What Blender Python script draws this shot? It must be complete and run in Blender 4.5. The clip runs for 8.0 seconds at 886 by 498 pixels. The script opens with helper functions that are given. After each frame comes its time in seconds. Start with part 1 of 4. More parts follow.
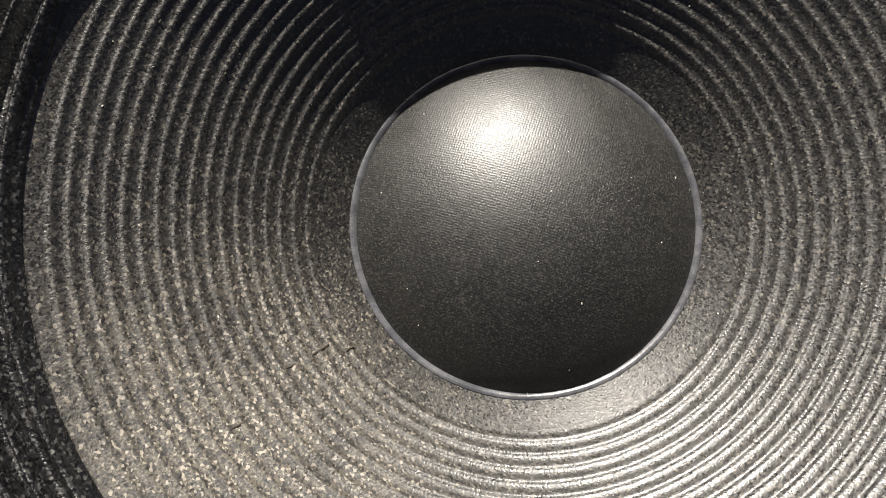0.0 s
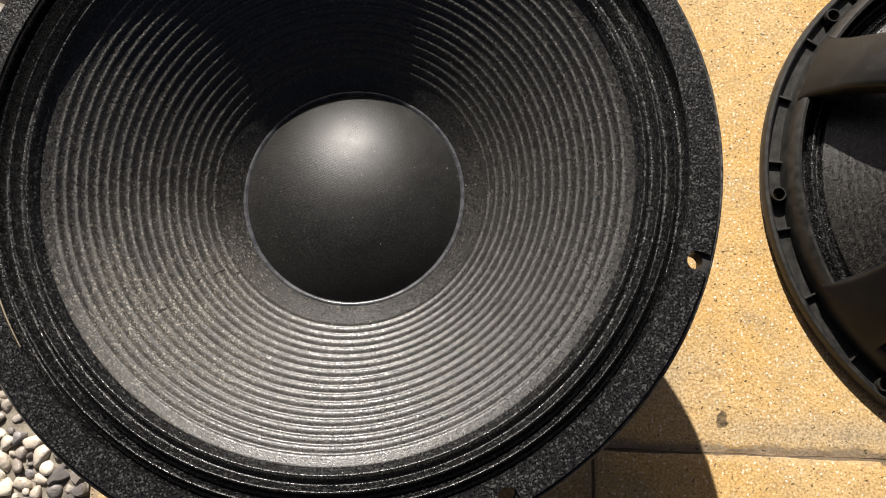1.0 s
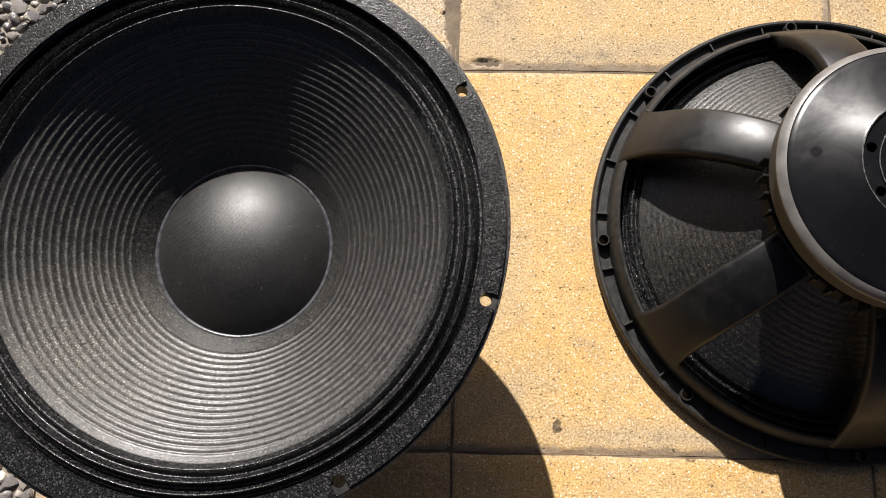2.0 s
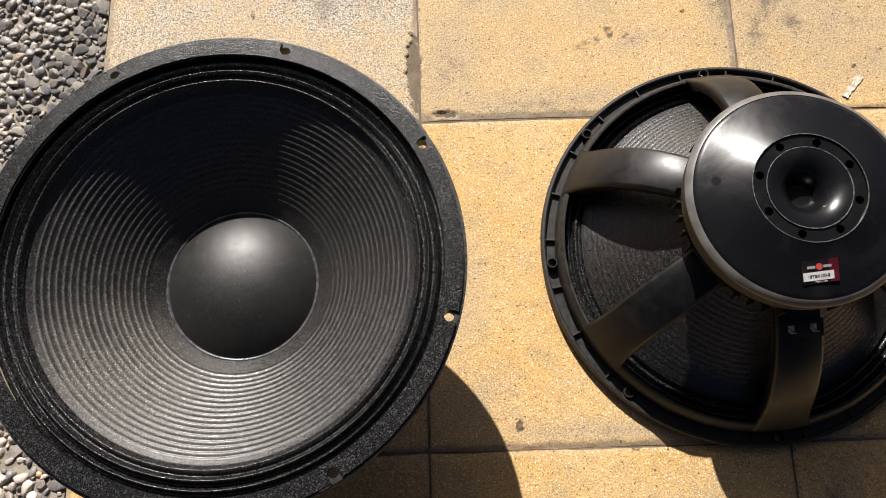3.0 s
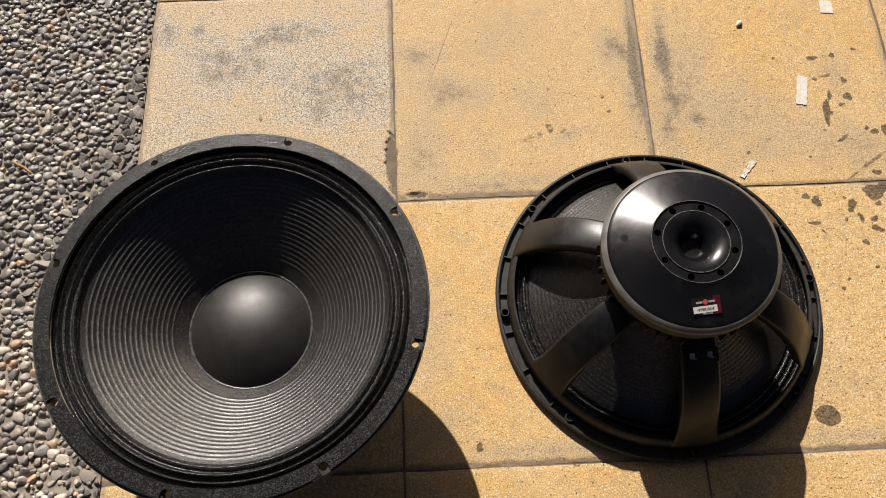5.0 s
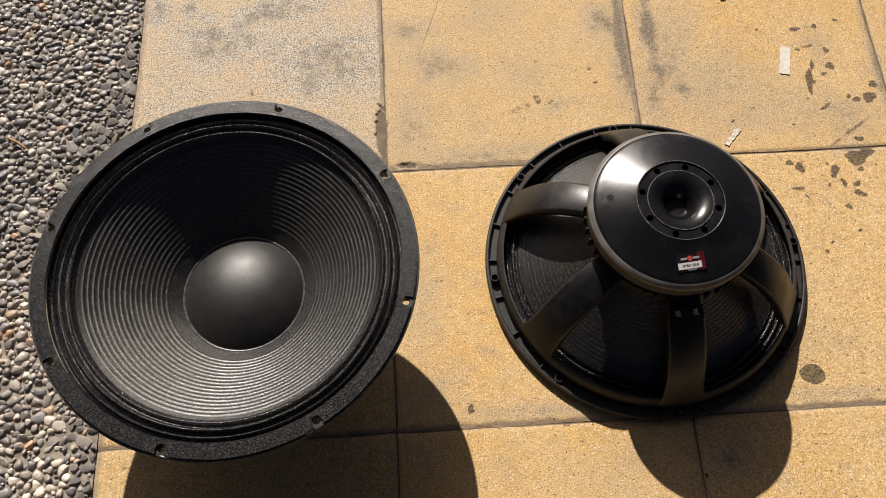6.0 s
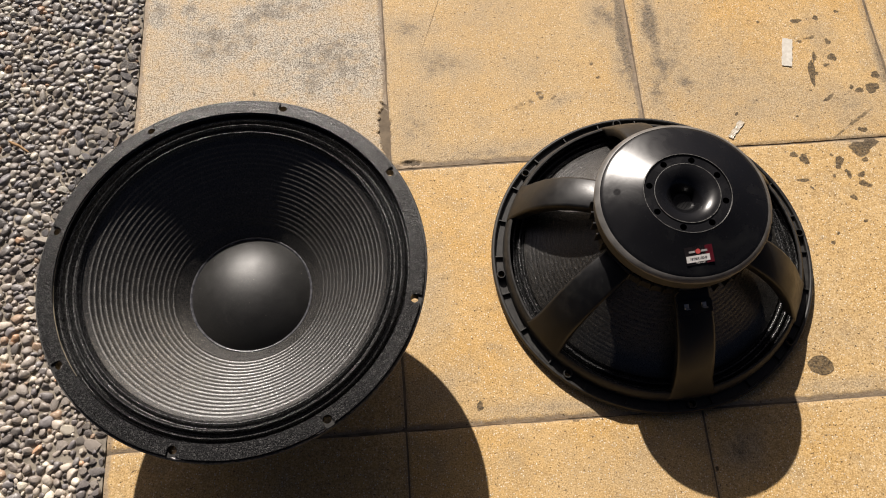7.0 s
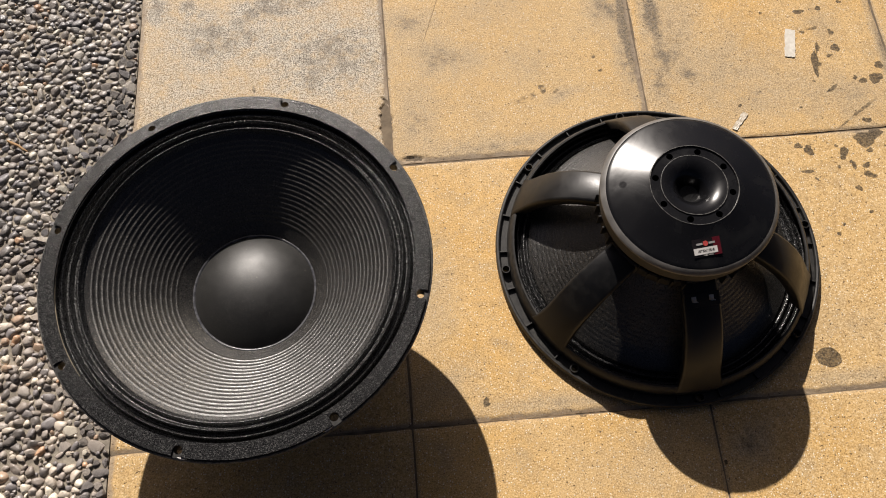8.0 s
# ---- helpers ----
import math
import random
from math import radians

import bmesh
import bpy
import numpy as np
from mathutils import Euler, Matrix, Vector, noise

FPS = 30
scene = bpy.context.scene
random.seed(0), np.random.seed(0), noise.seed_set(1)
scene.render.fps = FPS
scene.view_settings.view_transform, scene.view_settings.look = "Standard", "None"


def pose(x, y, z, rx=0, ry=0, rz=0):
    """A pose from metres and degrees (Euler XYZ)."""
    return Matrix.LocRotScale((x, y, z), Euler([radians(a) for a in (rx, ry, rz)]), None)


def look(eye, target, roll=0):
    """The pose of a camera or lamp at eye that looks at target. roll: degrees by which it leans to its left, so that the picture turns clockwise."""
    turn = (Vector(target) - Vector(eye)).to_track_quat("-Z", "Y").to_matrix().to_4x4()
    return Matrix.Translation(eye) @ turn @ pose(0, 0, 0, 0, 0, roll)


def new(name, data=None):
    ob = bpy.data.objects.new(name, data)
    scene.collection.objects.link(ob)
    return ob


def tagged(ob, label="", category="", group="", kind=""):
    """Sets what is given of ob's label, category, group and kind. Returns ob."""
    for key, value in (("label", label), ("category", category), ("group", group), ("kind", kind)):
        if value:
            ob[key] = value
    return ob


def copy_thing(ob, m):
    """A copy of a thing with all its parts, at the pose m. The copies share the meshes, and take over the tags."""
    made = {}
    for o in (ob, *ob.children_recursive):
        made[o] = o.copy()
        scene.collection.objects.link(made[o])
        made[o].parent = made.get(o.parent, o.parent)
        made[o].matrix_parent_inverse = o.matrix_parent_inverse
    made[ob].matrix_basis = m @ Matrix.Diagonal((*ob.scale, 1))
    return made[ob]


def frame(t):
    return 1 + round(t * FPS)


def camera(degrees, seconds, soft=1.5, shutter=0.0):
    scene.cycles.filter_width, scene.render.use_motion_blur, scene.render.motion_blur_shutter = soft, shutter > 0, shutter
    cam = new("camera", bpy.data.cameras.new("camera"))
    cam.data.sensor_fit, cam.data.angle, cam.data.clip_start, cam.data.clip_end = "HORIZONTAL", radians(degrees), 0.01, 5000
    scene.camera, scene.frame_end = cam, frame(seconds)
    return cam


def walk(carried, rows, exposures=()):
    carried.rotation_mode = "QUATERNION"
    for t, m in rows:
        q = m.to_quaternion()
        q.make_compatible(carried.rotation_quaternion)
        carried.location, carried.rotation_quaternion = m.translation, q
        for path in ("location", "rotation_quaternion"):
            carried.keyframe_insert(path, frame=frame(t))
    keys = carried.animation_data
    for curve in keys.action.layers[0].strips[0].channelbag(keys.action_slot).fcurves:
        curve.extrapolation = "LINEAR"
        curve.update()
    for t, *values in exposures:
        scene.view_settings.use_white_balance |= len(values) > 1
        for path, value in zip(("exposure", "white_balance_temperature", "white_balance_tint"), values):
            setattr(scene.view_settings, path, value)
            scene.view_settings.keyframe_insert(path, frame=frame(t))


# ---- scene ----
cam = camera(57.48, 8.0, soft=1.0)
PATH = [
    (0, (-0.0234, -0.0743, 0.4610), (-0.0944, 0.2592, -1.5097), -9.84),
    (0.5, (0.0112, -0.1140, 0.5546), (-0.0228, 0.2627, -1.4093), -2.96),
    (1, (0.0836, -0.1492, 0.6594), (0.0177, 0.2487, -1.2995), -7.36),
    (1.5, (0.1422, -0.1580, 0.7487), (0.0822, 0.2585, -1.2065), -6.36),
    (2, (0.1931, -0.1618, 0.7991), (0.1467, 0.3004, -1.1462), -4.67),
    (2.2, (0.2080, -0.1669, 0.8066), (0.1787, 0.3300, -1.1304), -3.02),
    (3.5, (0.2050, -0.2220, 1.0086), (0.2152, 0.3459, -0.9090), -1.36),
    (4, (0.2203, -0.2488, 1.0705), (0.2320, 0.3986, -0.8218), -1.45),
    (4.2, (0.2250, -0.2620, 1.0857), (0.2522, 0.4234, -0.7930), -0.29),
    (5.3, (0.2372, -0.3461, 1.0947), (0.2687, 0.4482, -0.7406), -0.49),
    (5.5, (0.2392, -0.3593, 1.0912), (0.2814, 0.4305, -0.7458), 0.11),
    (6, (0.2375, -0.3765, 1.0904), (0.2813, 0.4126, -0.7468), -0.19),
    (6.5, (0.2309, -0.3794, 1.0883), (0.2742, 0.4090, -0.7492), -0.63),
    (7, (0.2253, -0.3772, 1.0873), (0.2751, 0.4097, -0.7507), -0.70),
    (7.5, (0.2207, -0.3781, 1.0810), (0.2748, 0.4094, -0.7566), -0.74),
    (8, (0.2150, -0.3763, 1.0775), (0.2725, 0.4058, -0.7623), -0.79),
]
walk(cam, [(t, look(eye, target, roll)) for t, eye, target, roll in PATH],
     exposures=[(0.0, 1.43, 6350, 10), (0.5, 0.90, 6300, 10), (1.0, 0.55, 6250, 11), (1.5, 0.56, 6200, 12), (2.0, 0.70, 6080, 13), (3.5, 0.53, 6200, 12), (5.5, 0.30, 6400, 14), (8.0, 0.26, 6350, 14)])

# ---------------------------------------------------------------- world and sun
SUN_EL, SUN_AZ = 37.5, 102.9          # elevation, and the compass angle (from +x) that the light comes from
sun_dir = Vector((math.cos(radians(SUN_EL)) * math.cos(radians(SUN_AZ)),
                  math.cos(radians(SUN_EL)) * math.sin(radians(SUN_AZ)), math.sin(radians(SUN_EL))))
world = bpy.data.worlds.new("world")
scene.world = world
world.use_nodes = True
wn = world.node_tree
sky = wn.nodes.new("ShaderNodeTexSky")
sky.sky_type, sky.sun_disc = "NISHITA", False
sky.air_density, sky.dust_density, sky.ozone_density = 0.3, 4.0, 0.0
sky.sun_elevation, sky.sun_rotation = radians(SUN_EL), radians(90 - SUN_AZ)
wn.links.new(sky.outputs[0], wn.nodes["Background"].inputs[0])
wn.nodes["Background"].inputs[1].default_value = 0.026
sun_data = bpy.data.lights.new("sun", "SUN")
sun_data.energy, sun_data.angle, sun_data.color = 5.0, radians(0.53), (1.0, 0.925, 0.81)
sun_lamp = new("sun", sun_data)
sun_lamp.matrix_world = look(sun_dir * 20, (0, 0, 0))

# ---------------------------------------------------------------- materials


class Mat:
    """A small builder for node materials; coordinates are metres in the object's own space."""

    def __init__(self, name, rough=0.5, metal=0.0, spec=0.5):
        self.mat = bpy.data.materials.new(name)
        self.mat.use_nodes = True
        self.t = self.mat.node_tree
        self.b = self.t.nodes["Principled BSDF"]
        self.b.inputs["Roughness"].default_value = rough
        self.b.inputs["Metallic"].default_value = metal
        self.b.inputs["Specular IOR Level"].default_value = spec
        self.co = self.t.nodes.new("ShaderNodeTexCoord").outputs["Object"]
        self.height = None

    def put(self, sock, v):
        if hasattr(v, "is_linked"):
            self.t.links.new(v, sock)
        elif isinstance(v, (tuple, list)) and len(v) == 3 and sock.type == "RGBA":
            sock.default_value = (*v, 1)
        else:
            sock.default_value = v

    def noise(self, scale, detail=3.0, rough=0.55, warp=0.0, co=None):
        n = self.t.nodes.new("ShaderNodeTexNoise")
        self.put(n.inputs["Vector"], co or self.co)
        n.inputs["Scale"].default_value, n.inputs["Detail"].default_value = scale, detail
        n.inputs["Roughness"].default_value, n.inputs["Distortion"].default_value = rough, warp
        return n.outputs["Fac"]

    def cells(self, scale, out="Distance", rnd=1.0):
        n = self.t.nodes.new("ShaderNodeTexVoronoi")
        self.put(n.inputs["Vector"], self.co)
        n.inputs["Scale"].default_value, n.inputs["Randomness"].default_value = scale, rnd
        return n.outputs[out]

    def math(self, op, a, b=0.0, clamp=False):
        n = self.t.nodes.new("ShaderNodeMath")
        n.operation, n.use_clamp = op, clamp
        self.put(n.inputs[0], a), self.put(n.inputs[1], b)
        return n.outputs[0]

    def span(self, v, lo, hi, a=0.0, b=1.0):
        n = self.t.nodes.new("ShaderNodeMapRange")
        n.interpolation_type = "SMOOTHSTEP"
        for i, x in enumerate((v, lo, hi, a, b)):
            self.put(n.inputs[i], x)
        return n.outputs[0]

    def mix(self, f, a, b, mode="MIX"):
        n = self.t.nodes.new("ShaderNodeMix")
        n.data_type, n.blend_type = "RGBA", mode
        self.put(n.inputs[0], f), self.put(n.inputs[6], a), self.put(n.inputs[7], b)
        return n.outputs[2]

    def attr(self, name):
        n = self.t.nodes.new("ShaderNodeAttribute")
        n.attribute_name = name
        return n.outputs["Fac"]

    def xyz(self):
        n = self.t.nodes.new("ShaderNodeSeparateXYZ")
        self.put(n.inputs[0], self.co)
        return n.outputs

    def away(self, place):
        """Distance to a place in the object's space."""
        n = self.t.nodes.new("ShaderNodeVectorMath")
        n.operation = "DISTANCE"
        self.put(n.inputs[0], self.co)
        n.inputs[1].default_value = place
        return n.outputs["Value"]

    def bump(self, h, depth, strength=1.0):
        n = self.t.nodes.new("ShaderNodeBump")
        n.inputs["Strength"].default_value, n.inputs["Distance"].default_value = strength, depth
        self.put(n.inputs["Height"], h)
        if self.height is not None:
            self.t.links.new(self.height, n.inputs["Normal"])
        self.height = n.outputs[0]
        self.t.links.new(self.height, self.b.inputs["Normal"])
        return self

    def color(self, v):
        self.put(self.b.inputs["Base Color"], v)
        return self

    def rough(self, v):
        self.put(self.b.inputs["Roughness"], v)
        return self


def make_cone_paper():
    m = Mat("cone_paper", spec=0.9)
    fine, mid, big = m.noise(1100, 2), m.noise(300, 3), m.noise(28, 3)
    base = m.mix(m.span(fine, 0.40, 0.66), (0.004, 0.0037, 0.0034), (0.038, 0.0345, 0.0302))
    base = m.mix(m.span(mid, 0.45, 0.75, 0.0, 0.5), base, (0.0085, 0.0078, 0.007))
    # a film of dust on one side, a rubbed dark patch, pale paper fibres all over, and glints painted as pale flakes
    dust = m.math("MULTIPLY", m.span(m.away((-0.075, -0.130, 0.150)), 0.025, 0.115, 1.0, 0.0), m.span(big, 0.25, 0.6, 0.3, 1.0))
    base = m.mix(m.math("MULTIPLY", dust, m.span(fine, 0.3, 0.6, 0.25, 0.85)), base, (0.100, 0.087, 0.067))
    worn = m.math("MULTIPLY", m.span(m.away((0.0805, -0.133, 0.171)), 0.008, 0.026, 1.0, 0.0), m.span(mid, 0.4, 0.6))
    base = m.mix(m.math("MULTIPLY", worn, 0.6), base, (0.008, 0.0078, 0.0075))
    flake = m.t.nodes.new("ShaderNodeSeparateXYZ")
    m.put(flake.inputs[0], m.cells(950, "Color"))
    fibre_glint = m.math("MAXIMUM", m.span(m.noise(900, 2, 0.5, 0.5), 0.62, 0.68), m.span(flake.outputs[0], 0.80, 0.90))
    patch = m.span(m.noise(70, 3, 0.6), 0.3, 0.65, 0.10, 0.27)
    base = m.mix(m.math("MULTIPLY", fibre_glint, m.math("ADD", m.math("MULTIPLY", dust, 0.55), patch)), base, (0.30, 0.27, 0.225))
    base = m.mix(m.span(flake.outputs[1], 0.45, 0.65, 0.0, 0.85), base, (0.003, 0.0028, 0.0026))
    m.color(base).rough(m.math("ADD", m.math("ADD", m.span(fine, 0.3, 0.7, 0.44, 0.27), m.span(flake.outputs[2], 0.3, 0.7, -0.06, 0.12)), m.math("MULTIPLY", dust, 0.20)))
    m.bump(mid, 0.00006, 0.3).bump(fine, 0.00020, 1.0).bump(flake.outputs[1], 0.00010, 0.8)
    return m.mat


def make_cap_fabric():
    m = Mat("cap_fabric", spec=0.75)
    x, y, _ = m.xyz()
    k = 2 * math.pi / 0.0016
    weave = m.math("MULTIPLY", m.math("SINE", m.math("MULTIPLY", m.math("ADD", x, y), k * 0.72)),
                   m.math("SINE", m.math("MULTIPLY", m.math("SUBTRACT", x, y), k * 0.72)))
    fine = m.noise(1200, 2)
    base = m.mix(m.span(fine, 0.4, 0.72), (0.005, 0.005, 0.005), (0.020, 0.0195, 0.018))
    fleck = m.span(m.noise(1300, 1), 0.68, 0.76)
    flake = m.t.nodes.new("ShaderNodeSeparateXYZ")
    m.put(flake.inputs[0], m.cells(1500, "Color"))
    base = m.mix(m.span(flake.outputs[0], 0.74, 0.92, 0.0, 0.12), base, (0.22, 0.205, 0.18))
    m.color(m.mix(m.math("MULTIPLY", fleck, 0.35), base, (0.26, 0.245, 0.21))).rough(m.span(m.noise(60, 3), 0.3, 0.7, 0.42, 0.50))
    m.bump(weave, 0.000045, 0.6).bump(fine, 0.00020, 0.8).bump(flake.outputs[1], 0.00006, 0.7)
    return m.mat


def make_surround_cloth():
    m = Mat("surround_cloth", spec=0.7)
    fine = m.noise(1000, 2)
    sparkle = m.t.nodes.new("ShaderNodeSeparateXYZ")
    m.put(sparkle.inputs[0], m.cells(850, "Color"))
    base = m.mix(m.span(fine, 0.5, 0.8), (0.003, 0.003, 0.0034), (0.012, 0.012, 0.0125))
    # glitter of the cloth goes into the colour as small pale cells
    m.color(m.mix(m.span(sparkle.outputs[0], 0.80, 0.95, 0.0, 0.6), base, (0.08, 0.078, 0.075))).rough(m.span(sparkle.outputs[1], 0.2, 0.8, 0.42, 0.18))
    m.bump(fine, 0.0004, 0.9).bump(sparkle.outputs[2], 0.0004, 0.9)
    return m.mat


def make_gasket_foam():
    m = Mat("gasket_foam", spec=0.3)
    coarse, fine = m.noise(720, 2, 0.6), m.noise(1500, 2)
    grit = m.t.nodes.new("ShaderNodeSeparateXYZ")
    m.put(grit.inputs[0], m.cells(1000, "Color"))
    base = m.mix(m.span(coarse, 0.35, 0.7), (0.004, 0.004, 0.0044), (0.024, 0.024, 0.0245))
    # the foam's sparkle is painted in as pale flecks on its grit
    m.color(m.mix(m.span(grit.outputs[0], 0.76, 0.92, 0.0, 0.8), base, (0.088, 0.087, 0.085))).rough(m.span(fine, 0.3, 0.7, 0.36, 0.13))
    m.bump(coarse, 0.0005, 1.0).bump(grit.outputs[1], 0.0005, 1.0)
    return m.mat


def make_black_paint():
    m = Mat("black_basket_paint", spec=0.42)
    dust, fine = m.noise(45, 4, 0.65), m.noise(900, 2)
    m.color(m.mix(m.span(dust, 0.45, 0.8), (0.005, 0.005, 0.0055), (0.012, 0.0118, 0.0112))).rough(m.span(dust, 0.3, 0.75, 0.33, 0.50))
    m.bump(fine, 0.00012, 0.5)
    return m.mat


def make_cover_plastic():
    m = Mat("magnet_cover_plastic", spec=0.5)
    smear, specks = m.noise(22, 4, 0.6, 0.5), m.noise(700, 1)
    base = m.mix(m.span(specks, 0.72, 0.80), (0.006, 0.006, 0.007), (0.045, 0.045, 0.045))
    spot = m.span(m.away((-0.019, 0.083, 0.009)), 0.0045, 0.0065, 1.0, 0.0)
    base = m.mix(m.math("MULTIPLY", m.span(smear, 0.5, 0.8), 0.5), base, (0.018, 0.018, 0.018))
    m.color(base).rough(m.math("ADD", m.span(smear, 0.3, 0.75, 0.20, 0.33), m.math("MULTIPLY", spot, -0.10)))
    m.bump(m.noise(120, 2), 0.0001, 0.25)
    return m.mat


def make_plain(name, a, b, scale, rough, metal=0.0, depth=0.0002):
    m = Mat(name, rough, metal)
    big, fine = m.noise(scale, 4, 0.6), m.noise(scale * 9, 2)
    m.color(m.mix(m.span(big, 0.3, 0.72), a, b)).rough(m.span(big, 0.3, 0.7, rough - 0.06, rough + 0.08))
    m.bump(fine, depth, 0.6)
    return m.mat


def make_slab():
    m = Mat("yellow_terrazzo", spec=0.35)
    grime, spot, dust = m.attr("grime"), m.attr("spot"), m.attr("dust")
    info = m.t.nodes.new("ShaderNodeObjectInfo").outputs["Random"]
    big, mid, fine = m.noise(7, 4, 0.6), m.noise(70, 4, 0.65), m.noise(420, 3, 0.6)
    grain = m.cells(330)
    gcol = m.cells(330, "Color")
    gv = m.t.nodes.new("ShaderNodeSeparateXYZ")
    m.put(gv.inputs[0], gcol)
    base = m.mix(m.span(big, 0.3, 0.7), (0.655, 0.395, 0.120), (0.67, 0.455, 0.205))
    base = m.mix(m.span(info, 0.0, 1.0, 0.0, 0.35), base, (0.60, 0.43, 0.215))
    base = m.mix(m.math("MULTIPLY", m.span(mid, 0.42, 0.72), 0.55), base, (0.40, 0.265, 0.120))
    base = m.mix(m.span(m.noise(17, 6, 0.72), 0.48, 0.72, 0.0, 0.62), base, (0.40, 0.30, 0.175))
    # fine grit, with some pale and dark chips of stone in the yellow cement
    grit = m.noise(480, 2, 0.6)
    base = m.mix(m.span(grit, 0.30, 0.50, 0.85, 0.0), base, (0.33, 0.205, 0.080))
    base = m.mix(m.span(grit, 0.52, 0.70, 0.0, 0.80), base, (0.82, 0.64, 0.38))
    chip = m.span(grain, 0.22, 0.36, 1.0, 0.0)
    base = m.mix(m.math("MULTIPLY", chip, m.span(gv.outputs[0], 0.70, 0.78, 0.0, 0.85)), base, (0.90, 0.84, 0.70))
    base = m.mix(m.math("MULTIPLY", chip, m.span(gv.outputs[1], 0.76, 0.84, 0.0, 0.6)), base, (0.25, 0.165, 0.08))
    # pale grey wear where the cement skin has gone, darker where dirt has stayed
    wear = m.math("MULTIPLY", m.span(grime, 0.0, 0.85, 0.0, 0.95), m.span(m.noise(45, 5, 0.7), 0.22, 0.60, 0.45, 1.0), True)
    pale = m.mix(m.span(m.noise(440, 2, 0.6), 0.40, 0.60), (0.23, 0.207, 0.170), (0.68, 0.628, 0.53))
    pale = m.mix(m.span(m.noise(330, 2, 0.5), 0.58, 0.64), pale, (0.085, 0.072, 0.055))
    tan = m.mix(m.span(m.noise(480, 2, 0.6), 0.36, 0.64), (0.30, 0.215, 0.115), (0.60, 0.45, 0.26))
    base = m.mix(wear, base, m.mix(m.attr("ashen"), tan, pale))
    soot = m.mix(m.span(m.noise(480, 2, 0.6), 0.38, 0.66), (0.060, 0.051, 0.040), (0.26, 0.212, 0.155))
    base = m.mix(m.math("MULTIPLY", m.span(m.math("ADD", grime, m.math("MULTIPLY", m.math("SUBTRACT", m.noise(38, 6, 0.78), 0.5), 1.3)), 0.70, 1.15), m.span(m.noise(240, 3, 0.7), 0.30, 0.58, 0.35, 0.92), True), base, soot)
    base = m.mix(m.math("MULTIPLY", dust, 0.9), base, m.mix(m.span(mid, 0.35, 0.65), (0.25, 0.195, 0.145), (0.37, 0.30, 0.225)))
    pit = m.span(m.noise(230, 2, 0.5), 0.665, 0.725)
    base = m.mix(m.math("MULTIPLY", pit, 0.75), base, (0.09, 0.065, 0.04))
    dark = m.mix(m.span(fine, 0.3, 0.7), (0.022, 0.017, 0.011), (0.080, 0.058, 0.036))
    base = m.mix(m.math("MULTIPLY", m.span(m.math("ADD", spot, m.math("MULTIPLY", m.math("SUBTRACT", m.noise(120, 5, 0.75), 0.5), 1.2)), 0.30, 0.62), m.span(m.noise(300, 3, 0.6), 0.3, 0.7, 0.97, 0.66), True), base, dark)
    m.color(base).rough(m.span(fine, 0.3, 0.7, 0.62, 0.80))
    m.bump(mid, 0.0010, 0.5).bump(fine, 0.0006, 0.8).bump(grit, 0.0003, 0.8).bump(pit, -0.0012, 0.8)
    return m.mat


def make_pebble():
    m = Mat("washed_pebble", spec=0.6)
    geo = m.t.nodes.new("ShaderNodeNewGeometry").outputs["Random Per Island"]
    info = m.t.nodes.new("ShaderNodeObjectInfo").outputs["Random"]
    v = m.math("FRACT", m.math("ADD", geo, info))
    ramp = m.t.nodes.new("ShaderNodeValToRGB")
    m.put(ramp.inputs[0], v)
    el = ramp.color_ramp.elements
    stops = [(0.0, (0.139, 0.128, 0.122)), (0.14, (0.296, 0.272, 0.249)), (0.26, (0.190, 0.181, 0.187)), (0.38, (0.402, 0.365, 0.317)), (0.49, (0.230, 0.204, 0.184)), (0.59, (0.167, 0.157, 0.156)),
             (0.66, (0.446, 0.404, 0.350)), (0.76, (0.319, 0.290, 0.264)), (0.87, (0.604, 0.568, 0.484)), (0.94, (0.335, 0.249, 0.183)), (0.975, (0.465, 0.299, 0.192)), (0.985, (0.173, 0.161, 0.161))]
    while len(el) < len(stops):
        el.new(0.5)
    for e, (p, c) in zip(el, stops):
        e.position, e.color = p, (*c, 1)
    ramp.color_ramp.interpolation = "CONSTANT"
    vein = m.noise(170, 4, 0.6, 0.8)
    base = m.mix(m.span(vein, 0.5, 0.75, 0.0, 0.5), ramp.outputs[0], (0.23, 0.22, 0.205))
    # a paler, browner batch of stones towards the near end of the strip
    place = m.t.nodes.new("ShaderNodeSeparateXYZ")
    m.put(place.inputs[0], m.t.nodes.new("ShaderNodeNewGeometry").outputs["Position"])
    base = m.mix(m.span(place.outputs[1], 0.02, 0.24, 0.85, 0.0), base, m.mix(1.0, base, (1.38, 1.32, 1.25), "MULTIPLY"))
    m.color(base).rough(m.span(m.noise(60, 2), 0.35, 0.7, 0.30, 0.56))
    m.bump(vein, 0.0015, 0.8)
    return m.mat


PAPER, FABRIC, CLOTH, FOAM = make_cone_paper(), make_cap_fabric(), make_surround_cloth(), make_gasket_foam()
PAINT, PLASTIC, SLAB, PEBBLE = make_black_paint(), make_cover_plastic(), make_slab(), make_pebble()
FERRITE = make_plain("black_ferrite", (0.016, 0.015, 0.014), (0.035, 0.031, 0.027), 60, 0.55)
ZINC = make_plain("grey_steel_plate", (0.105, 0.100, 0.094), (0.175, 0.167, 0.157), 40, 0.44, 0.1)
# worn edges of the magnet cover; also the sun glint painted on the rim
WORN_GLINT_EDGE = make_plain("worn_and_glint_edge", (0.02, 0.02, 0.02), (0.16, 0.155, 0.145), 260, 0.5)
TIN = make_plain("tinned_terminal", (0.62, 0.60, 0.56), (0.75, 0.73, 0.70), 200, 0.35, 0.5)
